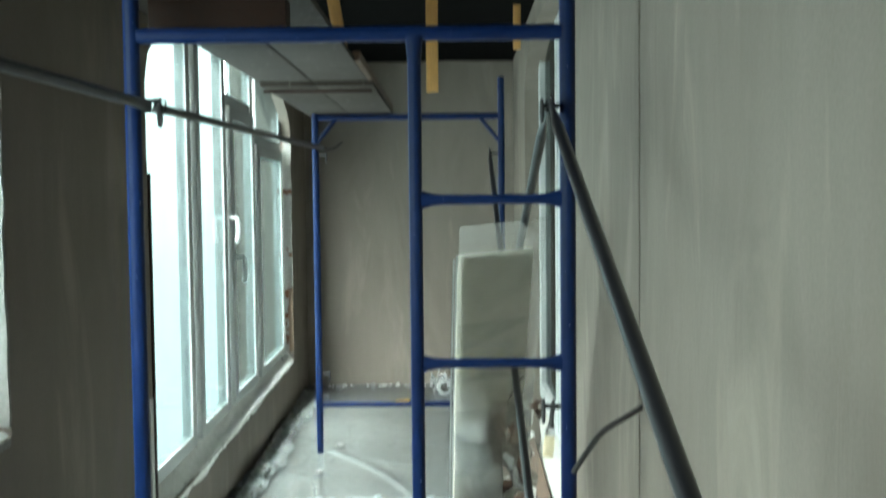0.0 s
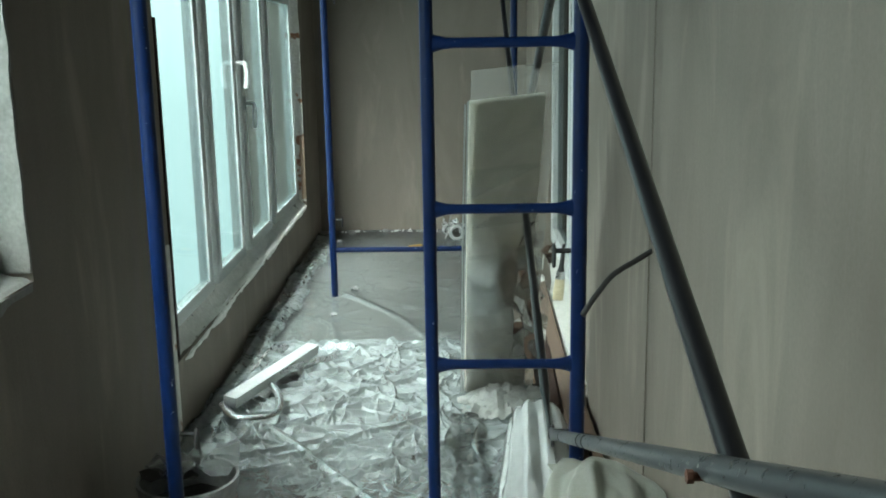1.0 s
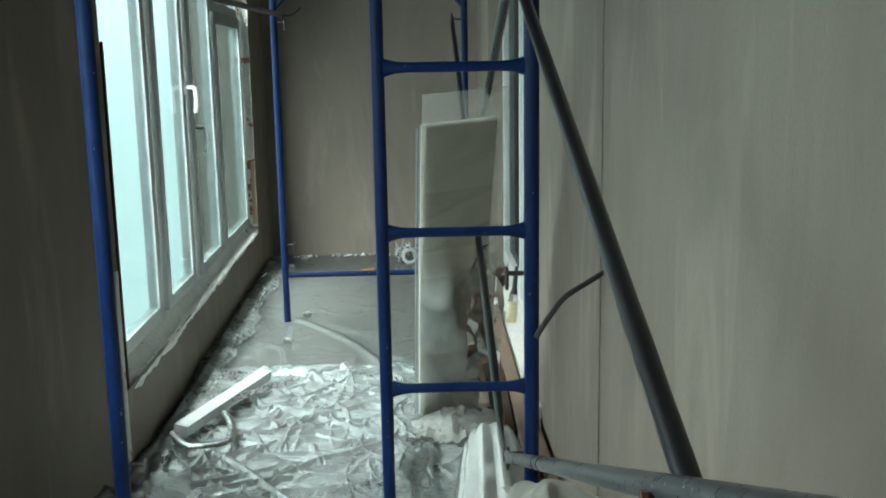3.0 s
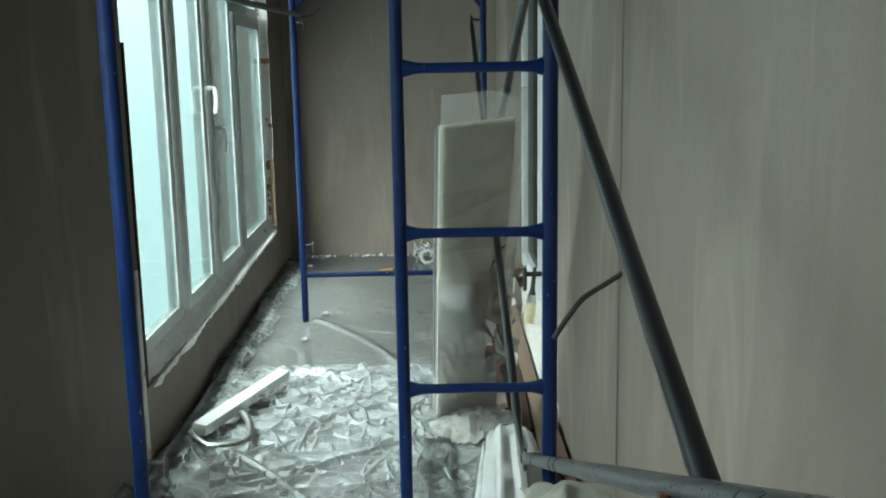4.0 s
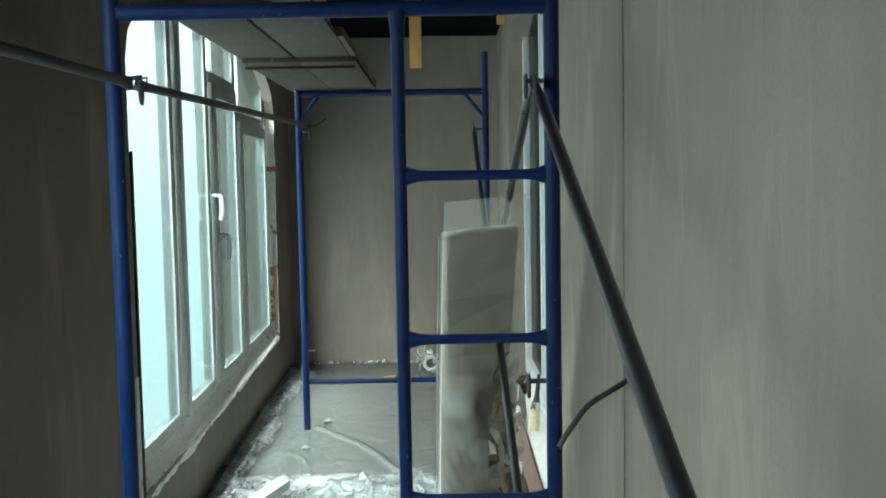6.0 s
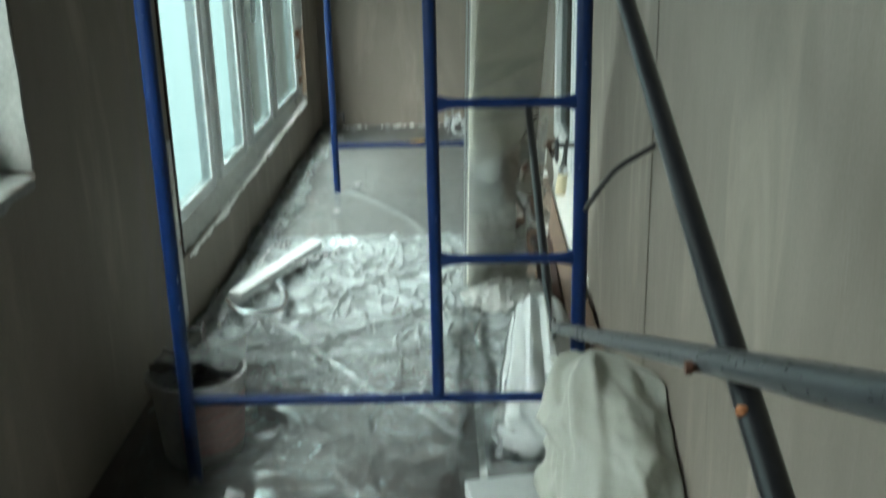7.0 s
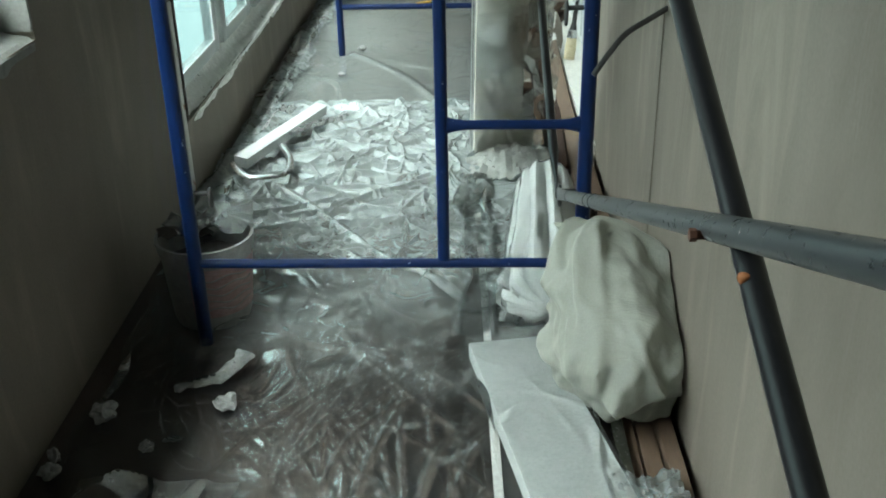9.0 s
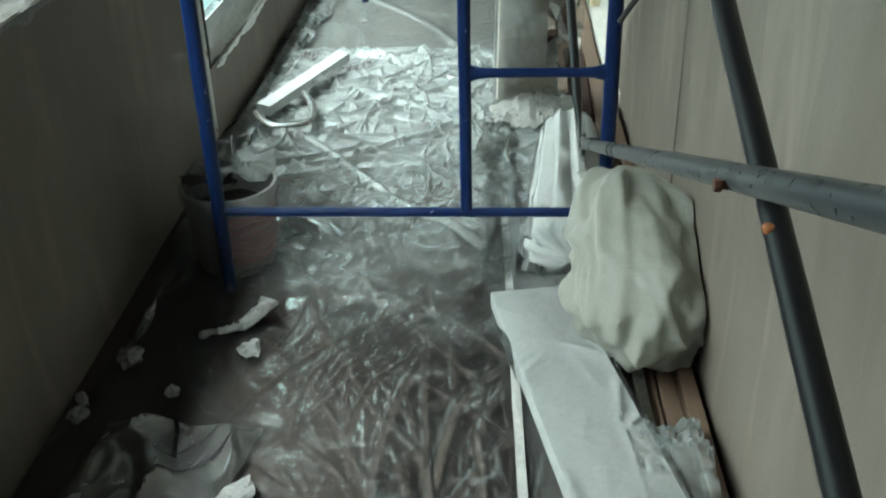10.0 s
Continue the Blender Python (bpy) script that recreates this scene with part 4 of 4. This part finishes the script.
def paper_ball(x, y, size, seed, label, stretch=(1, 1, 0.7), turn=0, name="paper_scrap", mat=None):
    bm = bmesh.new()
    bmesh.ops.create_icosphere(bm, subdivisions=3, radius=size)
    for v in bm.verts:
        k = noise.noise(v.co * (1.6 / size) + Vector((seed, 0, seed)))
        m = noise.noise(v.co * (4.0 / size) + Vector((0, seed, 0)))
        v.co *= 0.8 + 0.55 * k + 0.35 * abs(m)
    bm.transform(Matrix.Diagonal((*stretch, 1)))
    low = min(v.co.z for v in bm.verts)
    for v in bm.verts:
        v.co.z -= low
    return solid(name, bm, mat or M_PAPER, label, "paper", "paper scraps", at=pose(x, y, 0.006, 0, 0, turn), smooth=False)


pts = curve_points([(-0.09, -0.05, 0.012), (-0.05, -0.035, 0.016), (0.0, -0.012, 0.02), (0.04, 0.03, 0.03), (0.055, 0.07, 0.035)], 5)
rad = [0.004 + 0.026 * (i / (len(pts) - 1)) ** 0.8 for i in range(len(pts))]
horn = roughen(sweep(pts, rad, 12, squash=[(1, 0.55)] * len(pts)), 0.012, 40, 6)
torn = solid("paper_scrap", horn, M_PAPER, "torn curl of printed white paper on the film", "paper", "paper scraps", at=pose(-0.42, -0.20, 0.01), smooth=False)
for k in range(4):
    part("print_bar", box(-0.062 + 0.017 * k, -0.050 + 0.017 * k, -0.046 + 0.006 * k, -0.036 + 0.006 * k, 0.026 + 0.002 * k, 0.028 + 0.002 * k), M_INK, torn, "black printed bar")
paper_ball(-0.372, -0.320, 0.030, 1.3, "crumpled white paper ball on the plastic sheet")
paper_ball(-0.655, -0.360, 0.034, 4.1, "crumpled white paper ball beside the wall")
paper_ball(-0.517, -0.480, 0.018, 7.7, "small crumpled paper scrap on the plastic sheet")
paper_ball(-0.715, -0.515, 0.022, 9.2, "small torn paper scrap beside the wall", (0.6, 1.3, 0.6), 30)
paper_ball(-0.70, -0.580, 0.024, 3.2, "small torn paper scrap beside the wall")
paper_ball(-0.29, -0.835, 0.04, 5.5, "crumpled white paper beside silver foil", (0.8, 1.5, 0.5), -15)
paper_ball(-0.466, -0.445, 0.018, 2.2, "dark scrap of tape on the plastic sheet", (1.3, 0.5, 0.4), 10, "tape_scrap", M_RUBBER)

foil_bag = thing("foil_bag", "torn silver foil bag, open and creased, on the floor", "foil bag", at=pose(-0.475, -0.755, 0.006))


def bag_height(u, v):
    """Creased surface of the torn bag over u, v in -1..1."""
    p = Vector((u * 0.95, v * 0.95, 3.0))
    wide = 1 - abs(2 * noise.noise(p))
    fine = 1 - abs(2 * noise.noise(p * 2.3 + Vector((5, 1, 0))))
    body = max(0.0, 1 - abs(u) ** 3) * max(0.0, 1 - abs(v) ** 4)
    return 0.004 + body * (0.02 + 0.07 * max(0.0, wide) ** 2 + 0.012 * max(0.0, fine) + 0.02 * noise.noise(p * 0.7))


def bag_point(u, v, lift=0.0):
    ragged = 1 + 0.14 * noise.noise(Vector((u * 2.2, v * 2.2, 9.0)))
    return Vector((0.175 * u * ragged + 0.02 * v, 0.165 * v * ragged, bag_height(u, v) + lift))


bm = bmesh.new()
grid = [[bm.verts.new(bag_point(2 * i / 44 - 1, 2 * j / 40 - 1)) for i in range(45)] for j in range(41)]
for r0, r1 in zip(grid, grid[1:]):
    for i in range(44):
        bm.faces.new((r0[i], r0[i + 1], r1[i + 1], r1[i]))
bmesh.ops.solidify(bm, geom=bm.faces[:], thickness=0.001)
part("foil_panel", bm, M_FOILBAG, foil_bag)
# black stripes laid over the bag's creased surface
for u0, v0, u1, v1, w in ((-0.15, 0.9, -0.6, 0.2, 0.035), (0.55, 0.75, 0.0, 0.1, 0.03), (0.75, 0.5, 0.25, -0.6, 0.025), (-0.05, 0.85, 0.2, 0.2, 0.025)):
    bm = bmesh.new()
    edge = []
    for k in range(17):
        t = k / 16
        u, v = u0 + (u1 - u0) * t, v0 + (v1 - v0) * t
        edge.append((bm.verts.new(bag_point(u - w, v, 0.003)), bm.verts.new(bag_point(u + w, v + w, 0.003))))
    for e0, e1 in zip(edge, edge[1:]):
        bm.faces.new((e0[0], e0[1], e1[1], e1[0]))
    bmesh.ops.solidify(bm, geom=bm.faces[:], thickness=0.001)
    part("dark_stripe", bm, M_RUBBER, foil_bag, "black stripe")
part("bag_roll", roughen(sweep([(-0.24, -0.2, 0.02), (-0.15, -0.12, 0.022), (-0.09, -0.06, 0.03)], 0.014, 10), 0.006, 30), M_PAPER, foil_bag, "rolled white edge")


# ---------------------------------------------------------------- things along the right wall
def leaning_panels():
    """Pale wall panels in clear ribbed wrap, leaning from the floor against the brace."""
    p = thing("leaning_panels", "stack of pale plastic wall panels in clear film, leaning upright", "wall panels")
    foot, top = Vector((0.345, 1.46, 0.0)), Vector((0.376, 0.74, 1.312))
    way = (top - foot).normalized()
    across = Vector((0.97, 0.24, 0)).normalized()
    across = (across - way * across.dot(way)).normalized()
    out = across.cross(way).normalized()

    def slab(a0, a1, s0, s1, off, thick, mat, name, label="", ribs=0):
        bm = bmesh.new()
        cols = ribs * 2 if ribs else 1
        rows_ = 12
        grid = []
        for j in range(rows_ + 1):
            s = s0 + (s1 - s0) * j / rows_
            bow = -0.012 * math.sin(math.pi * s / 1.46)
            grid.append([bm.verts.new(foot + way * s + across * (a0 + (a1 - a0) * i / cols) + out * (off + bow + (0.0014 if i % 2 else 0))) for i in range(cols + 1)])
        for a, b in zip(grid, grid[1:]):
            for i in range(cols):
                bm.faces.new((a[i], a[i + 1], b[i + 1], b[i]))
        bmesh.ops.solidify(bm, geom=bm.faces[:], thickness=thick)
        return part(name, bm, mat, p, label, smooth=False)

    length = (top - foot).length
    slab(-0.125, 0.115, 0, length - 0.12, 0.010, 0.008, M_PANEL, "panel", ribs=0)
    slab(-0.125, 0.115, 0, length - 0.1205, 0.0, 0.008, M_PANEL, "panel", ribs=0)
    slab(-0.125, 0.115, 0, length - 0.121, -0.010, 0.008, M_PANEL, "panel", ribs=0)
    slab(-0.127, 0.15, 0.0, length, 0.0135, 0.0012, M_CLEAR, "wrap", "clear wrap", ribs=0)
    # narrow trims at the left edge
    for a, s in ((-0.134, length - 0.115), (-0.143, length - 0.125)):
        slab(a, a + 0.006, 0.0, s, 0.002, 0.012, M_PVC, "edge_trim", "white edge trim")
    # loose film bulging at the right edge
    bm = crumpled_sheet(0.13, 0.75, 12, 4, 31, 0.035)
    m = Matrix((( across.x, way.x, out.x, 0), (across.y, way.y, out.y, 0), (across.z, way.z, out.z, 0), (0, 0, 0, 1)))
    bm.transform(Matrix.Translation(foot + across * 0.125 + way * 0.5 + out * -0.01) @ m)
    part("loose_film", bm, M_WRAP, p, "crumpled loose film")
    return p


leaning_panels()


def rag():
    """A heap of dusty film and paper at the panels' foot."""
    bm = bmesh.new()
    n = 26
    g = [[None] * (n + 1) for _ in range(n + 1)]
    for j in range(n + 1):
        for i in range(n + 1):
            u, v = 2 * i / n - 1, 2 * j / n - 1
            r = math.hypot(u, v)
            e = Vector((u * 2.3, v * 2.3, 5))
            z = 0.055 * max(0, 1 - r * r) + 0.035 * abs(noise.noise(e * 1.6)) + 0.02 * abs(noise.noise(e * 4))
            k = 1 + 0.22 * noise.noise(Vector((u * 2, v * 2, 9)))
            g[j][i] = bm.verts.new((0.17 * u * k, 0.17 * v * k, z))
    for a, b in zip(g, g[1:]):
        for i in range(n):
            bm.faces.new((a[i], a[i + 1], b[i + 1], b[i]))
    bmesh.ops.solidify(bm, geom=bm.faces[:], thickness=0.003)
    return solid("rag", bm, M_RAG, "dusty crumpled white cloth heaped at the panels' foot", "cloth", at=pose(0.37, 1.30, 0.01))


rag()


def padded_roll():
    """A plump white padded roll in milky film."""
    bm = bmesh.new()
    sides, steps = 36, 40
    rings = []
    for j in range(steps + 1):
        t = j / steps
        y = 1.04 - 1.0 * t
        grow = min(1, (t / 0.12 + 0.02) ** 0.5) * min(1, ((1 - t) / 0.06 + 0.05) ** 0.5)
        cx = 0.475 - 0.045 * t
        ring = []
        for k in range(sides):
            a = 2 * math.pi * k / sides
            fold = 1 + 0.22 * (abs(math.sin(a * 5.5 + 0.8 * math.sin(t * 3))) - 0.6) + 0.06 * noise.noise(Vector((math.cos(a) * 2, math.sin(a) * 2, t * 4)))
            wide = 0.08 + 0.05 * t
            ring.append(bm.verts.new((cx + wide * grow * fold * math.cos(a), y, max(0.004, 0.085 + 0.085 * grow * fold * math.sin(a)))))
        rings.append(ring)
    for a, b in zip(rings, rings[1:]):
        for k in range(sides):
            bm.faces.new((a[k], a[(k + 1) % sides], b[(k + 1) % sides], b[k]))
    bm.faces.new(rings[0])
    bm.faces.new(rings[-1][::-1])
    r = solid("padded_roll", bm, M_ROLL, "plump white insulation roll wrapped in shiny film", "insulation roll")
    w = bm2 = bmesh.new()
    bm2.from_mesh(r.data)
    bm2.normal_update()
    for v in bm2.verts:
        flare = max(0.0, min(1.0, (0.35 - v.co.y) / 0.2))
        v.co += v.normal * (0.004 + 0.008 * abs(noise.noise(v.co * 22)) + 0.05 * flare * abs(noise.noise(Vector((v.co.x * 30, v.co.y * 4, v.co.z * 30)))))
        v.co.x = max(v.co.x, 0.285)
        v.co.z = max(v.co.z, 0.003)
    part("film_wrap", bm2, M_WRAP, r, "shiny clear wrap")


padded_roll()

sheet_object("film_sleeve", creased_sheet(0.165, 0.30, 0.0, 1.16, 0.005, 150, 51, lambda x, y: 1.0, [([(0.19, 0.02), (0.185, 1.1)], 0.03, 0.02), ([(0.28, 0.02), (0.27, 1.1)], 0.024, 0.015)], 0.03, 0.004),
             M_SLEEVE, "flat sleeve of crinkled clear film round a trim strip", "film")
solid("trim_strip", plank((0.232, 1.05, 0.016), (0.262, -0.02, 0.016), 0.02, 0.012, 0.002), M_TRIM, "thin white plastic trim strip lying under film", "trim strip", "trim strips")
solid("trim_strip", plank((0.262, -0.03, 0.02), (0.300, -1.5, 0.02), 0.02, 0.012, 0.002), M_TRIM, "thin white plastic trim strip lying under film", "trim strip", "trim strips")


def wrapped_boards():
    """White boards in a clear bag, the near end propped up."""
    t = thing("wrapped_boards", "white foam boards packed in clear wrinkled film", "foam boards")
    part("board", plank((0.312, -0.10, 0.05), (0.53, -1.25, 0.13), 0.205, 0.045, 0.006), M_FOAM, t)
    part("board", plank((0.325, -0.12, 0.016), (0.54, -1.25, 0.095), 0.2, 0.022, 0.004), M_FOAM, t)
    verts, faces = creased_sheet(-0.16, 0.16, -0.04, 1.30, 0.006, 170, 14, lambda x, y: 0.12 if abs(x) < 0.085 else 0.6, [([(-0.10, 0.0), (-0.105, 1.2)], 0.010, 0.010), ([(0.02, 0.1), (-0.05, 0.6), (0.03, 1.2)], 0.004, 0.008)], 0.003, 0.0004)
    bm = bmesh.new()
    vs = []
    for x, y, z in verts:
        over = max(0.0, abs(x) - 0.108)
        vs.append(bm.verts.new((math.copysign(min(abs(x), 0.108 + 0.35 * over), x), y, z - over * 1.1)))
    for f in faces:
        bm.faces.new([vs[i] for i in f])
    d = (Vector((0.53, -1.25, 0.13)) - Vector((0.312, -0.10, 0.05)))
    turn = d.to_track_quat("Y", "Z").to_matrix().to_4x4()
    bm.transform(Matrix.Translation((0.312, -0.10, 0.0735)) @ turn)
    part("film_wrap", bm, M_WRAP, t, "wrinkled clear film")


wrapped_boards()


def cloth_folds(pts, count, seed, depth):
    """Heights of drapery over unit directions: ridges that fall off sharply on one side and slowly on the other."""
    rng = np.random.default_rng(seed)
    out = np.zeros(len(pts))
    for _ in range(count):
        c = rng.normal(size=3)
        c /= np.linalg.norm(c)
        k = np.cross(c, rng.normal(size=3))
        k /= np.linalg.norm(k)
        side = np.cross(k, c)
        d = pts @ k + 0.25 * (pts @ side) ** 2 * rng.normal()
        length = rng.uniform(0.25, 0.7)
        window = np.exp(-((pts @ side) / length) ** 2) * (pts @ c > 0)
        steep, slow = rng.uniform(0.04, 0.07), rng.uniform(0.12, 0.3)
        shape = np.where(d > 0, np.exp(-d / slow), np.exp(-(d / steep) ** 2))
        out += depth * rng.uniform(0.4, 1.2) * window * shape
    return out


def sack():
    """A slumped white woven sack, part full, leaning on the wall."""
    bm = bmesh.new()
    bmesh.ops.create_icosphere(bm, subdivisions=6, radius=1.0)
    dirs = np.array([tuple(v.co) for v in bm.verts])
    folds = cloth_folds(dirs, 44, 12, 0.135) + cloth_folds(dirs, 90, 3, 0.04)
    for v, fold in zip(bm.verts, folds - folds.mean()):
        n = v.co.copy()
        x, y, z = n
        big = noise.noise(n * 1.3 + Vector((3.1, 0, 1)))
        crumple = abs(noise.noise(n * 3.4 + Vector((2, 7, 1)))) - 0.25
        r = 0.95 + fold + 0.16 * big + 0.06 * crumple + 0.015 * abs(noise.noise(n * 7 + Vector((4, 1, 0)))) + 0.006 * noise.noise(n * 14)
        p = Vector((0.19 * x, 0.245 * y, 0.19 * z)) * r
        # the neck lolls back over the bar, the belly sags forward
        up = max(0.0, z)
        p.x -= 0.05 * up * up
        p.y += 0.13 * up * up
        p.z += 0.02 * up * up
        p += Vector((0.570, -0.275, 0.195))
        p.x = min(p.x, RIGHT - 0.004 - 0.004 * (1 - z))
        p.z = max(p.z, 0.055 + 0.01 * noise.noise(n * 4))
        v.co = p
    for _ in range(2):
        bmesh.ops.smooth_vert(bm, verts=bm.verts, factor=0.5, use_axis_x=True, use_axis_y=True, use_axis_z=True)
    s = solid("sack", bm, M_SACK, "slumped off-white woven plastic sack leaning on the wall", "sack")
    # gathered mouth of the sack, pleated and slumped to one side
    bm = bmesh.new()
    rings = []
    for j in range(15):
        t = j / 14
        ring = []
        for k in range(64):
            a = 2 * math.pi * k / 64
            pleat = 1 + 0.22 * math.sin(7 * a + 2 * math.sin(3 * a) + 1.5 * t) * (0.4 + t) + 0.2 * noise.noise(Vector((math.cos(a) * 1.7, math.sin(a) * 1.7, t * 2)))
            rad = (0.088 - 0.035 * math.sin(math.pi * t * 0.9)) * pleat
            ring.append(bm.verts.new((0.535 - 0.03 * t + rad * math.cos(a), -0.11 + 0.07 * t + rad * 0.6 * math.sin(a), 0.25 + 0.10 * t + 0.02 * t * noise.noise(Vector((math.cos(a) * 2, math.sin(a) * 2, 5))))))
        rings.append(ring)
    for a, b in zip(rings, rings[1:]):
        for k in range(64):
            bm.faces.new((a[k], a[(k + 1) % 64], b[(k + 1) % 64], b[k]))
    part("open_neck", bm, M_SACK, s, "ragged gathered neck")


sack()

# boards and a metal profile lying along the right wall
for p, q, w, th, m, lab, roll in (((0.655, 1.35, 0.03), (0.655, -2.2, 0.03), 0.035, 0.06, M_WOOD, "old brown timber batten lying along the wall", 4),
                                  ((0.612, 1.20, 0.02), (0.610, -2.2, 0.02), 0.042, 0.035, M_WOOD, "old brown board lying along the wall", -3),
                                  ((0.575, 0.9, 0.022), (0.574, -2.2, 0.022), 0.022, 0.04, M_WOOD, "dark narrow timber lath lying along the wall", 0)):
    solid("timber_board", plank(p, q, w, th, 0.004, roll), m, lab, "board", "boards along the wall")
for p, q, w, th, m, lab, roll in (((0.63, 2.85, 0.10), (0.62, 1.05, 0.03), 0.06, 0.022, M_WOOD, "brown board resting against the threshold", 25),
                                  ((0.605, 2.6, 0.05), (0.56, 1.2, 0.03), 0.05, 0.02, M_REDWOOD, "dark brown board beside the threshold", 35),
                                  ((0.492, 2.30, 0.07), (0.482, 1.50, 0.03), 0.05, 0.022, M_PINKWOOD, "short pale wooden offcut on the floor", 15)):
    solid("timber_board", plank(p, q, w, th, 0.003, roll), m, lab, "board", "boards by the threshold")
prof = thing("metal_profile", "galvanised metal stud profile lying beside the timber", "metal profile")
for a in (plank((0.545, -0.2, 0.062), (0.548, -2.2, 0.075), 0.026, 0.0015, 0), plank((0.532, -0.2, 0.05), (0.535, -2.2, 0.062), 0.0015, 0.024, 0)):
    part("flange", a, M_CHROME, prof)

# loose end of film by the timber
verts, faces = creased_sheet(0.47, 0.67, -1.3, -0.66, 0.006, 260, 33, lambda x, y: 1.6, [([(0.4, -0.64), (0.6, -0.9)], 0.03, 0.03)], 0.075, 0.03)
sheet_object("film_scrap", (verts, faces), M_WHITEWRAP, "loose crumpled end of clear film over the timber", "film")

# paint brush on the threshold
brush = thing("paint_brush", "paint brush with pale bristles standing against the door post", "brush", at=pose(0.695, 2.55, 0.094, 0, 6, 0))
part("bristles", sweep([(0, 0, 0.0), (0, 0, 0.05), (0, 0, 0.11)], [0.026, 0.028, 0.024], 14, squash=[(1, 0.45)] * 3), M_AMBER, brush, "pale amber bristles")
part("ferrule", sweep([(0, 0, 0.108), (0, 0, 0.15)], [0.0255, 0.021], 14, squash=[(1, 0.5)] * 2), M_CHROME, brush, "bright metal ferrule")
part("handle", sweep([(0, 0, 0.148), (0, 0, 0.18), (0, 0, 0.24), (0, 0, 0.29)], [0.019, 0.012, 0.011, 0.007], 14, squash=[(1, 0.6)] * 4), M_RUBBER, brush, "black handle")

# ---------------------------------------------------------------- far end
solid("trowel", plank((-0.15, 4.25, 0.02), (-0.07, 4.31, 0.02), 0.035, 0.022, 0.005), M_YELLOW, "yellow tool handle lying on the floor", "tool")
solid("tool_blade", plank((-0.06, 4.28, 0.022), (0.03, 4.24, 0.022), 0.035, 0.02, 0.004), M_RUBBER, "small black tool on the floor", "tool")
scrap = thing("film_scrap", "heap of shiny crumpled film and tape scraps", "film")
bm = crumpled_sheet(0.26, 0.2, 7, 8, 61, 0.13)
bm.transform(pose(0.20, 4.72, 0.01))
part("film", bm, M_FOIL, scrap, smooth=False)
part("tape_ring", sweep([(0.17 + 0.045 * math.cos(a), 4.58, 0.055 + 0.045 * math.sin(a)) for a in (2 * math.pi * k / 20 for k in range(21))], 0.012, 10, caps=False), M_PVC, scrap, "white tape roll")
part("stick", sweep([(0.09, 4.6, 0.01), (0.13, 4.66, 0.17)], 0.005, 8), M_PAPER, scrap)
for x, y, s, sd in ((-0.36, 4.86, 0.03, 3), (-0.6, 4.8, 0.035, 8), (-0.1, 4.88, 0.025, 5), (0.35, 4.8, 0.04, 2), (-0.66, 4.5, 0.03, 6), (-0.40, 3.12, 0.03, 1), (-0.45, 2.6, 0.025, 4)):
    paper_ball(x, y, s * 0.7, sd, "lump of plaster and film on the dusty floor", (1.4, 1, 0.6), sd * 40, "plaster_lump", M_LUMP)
# plaster rubble along the foot of the walls
rng = random.Random(5)
rub = bmesh.new()
for k in range(150):
    if k < 90:
        x, y = -0.765 - SLANT * 3 + rng.uniform(0.03, 0.10), rng.uniform(2.0, 4.9)
    else:
        x, y = rng.uniform(-0.8, 0.6), END - rng.uniform(0.02, 0.1)
    s = rng.uniform(0.003, 0.011)
    own = bmesh.new()
    bmesh.ops.create_icosphere(own, subdivisions=1, radius=s, matrix=Matrix.Translation((x, y, s * 0.5)))
    for v in own.verts:
        v.co += Vector((rng.uniform(-1, 1), rng.uniform(-1, 1), rng.uniform(-0.4, 0.4))) * s * 0.35
    join(own, rub)
solid("rubble", rub, M_MORTAR, "crumbs of plaster along the foot of the walls", "rubble", kind="stuff", smooth=False)
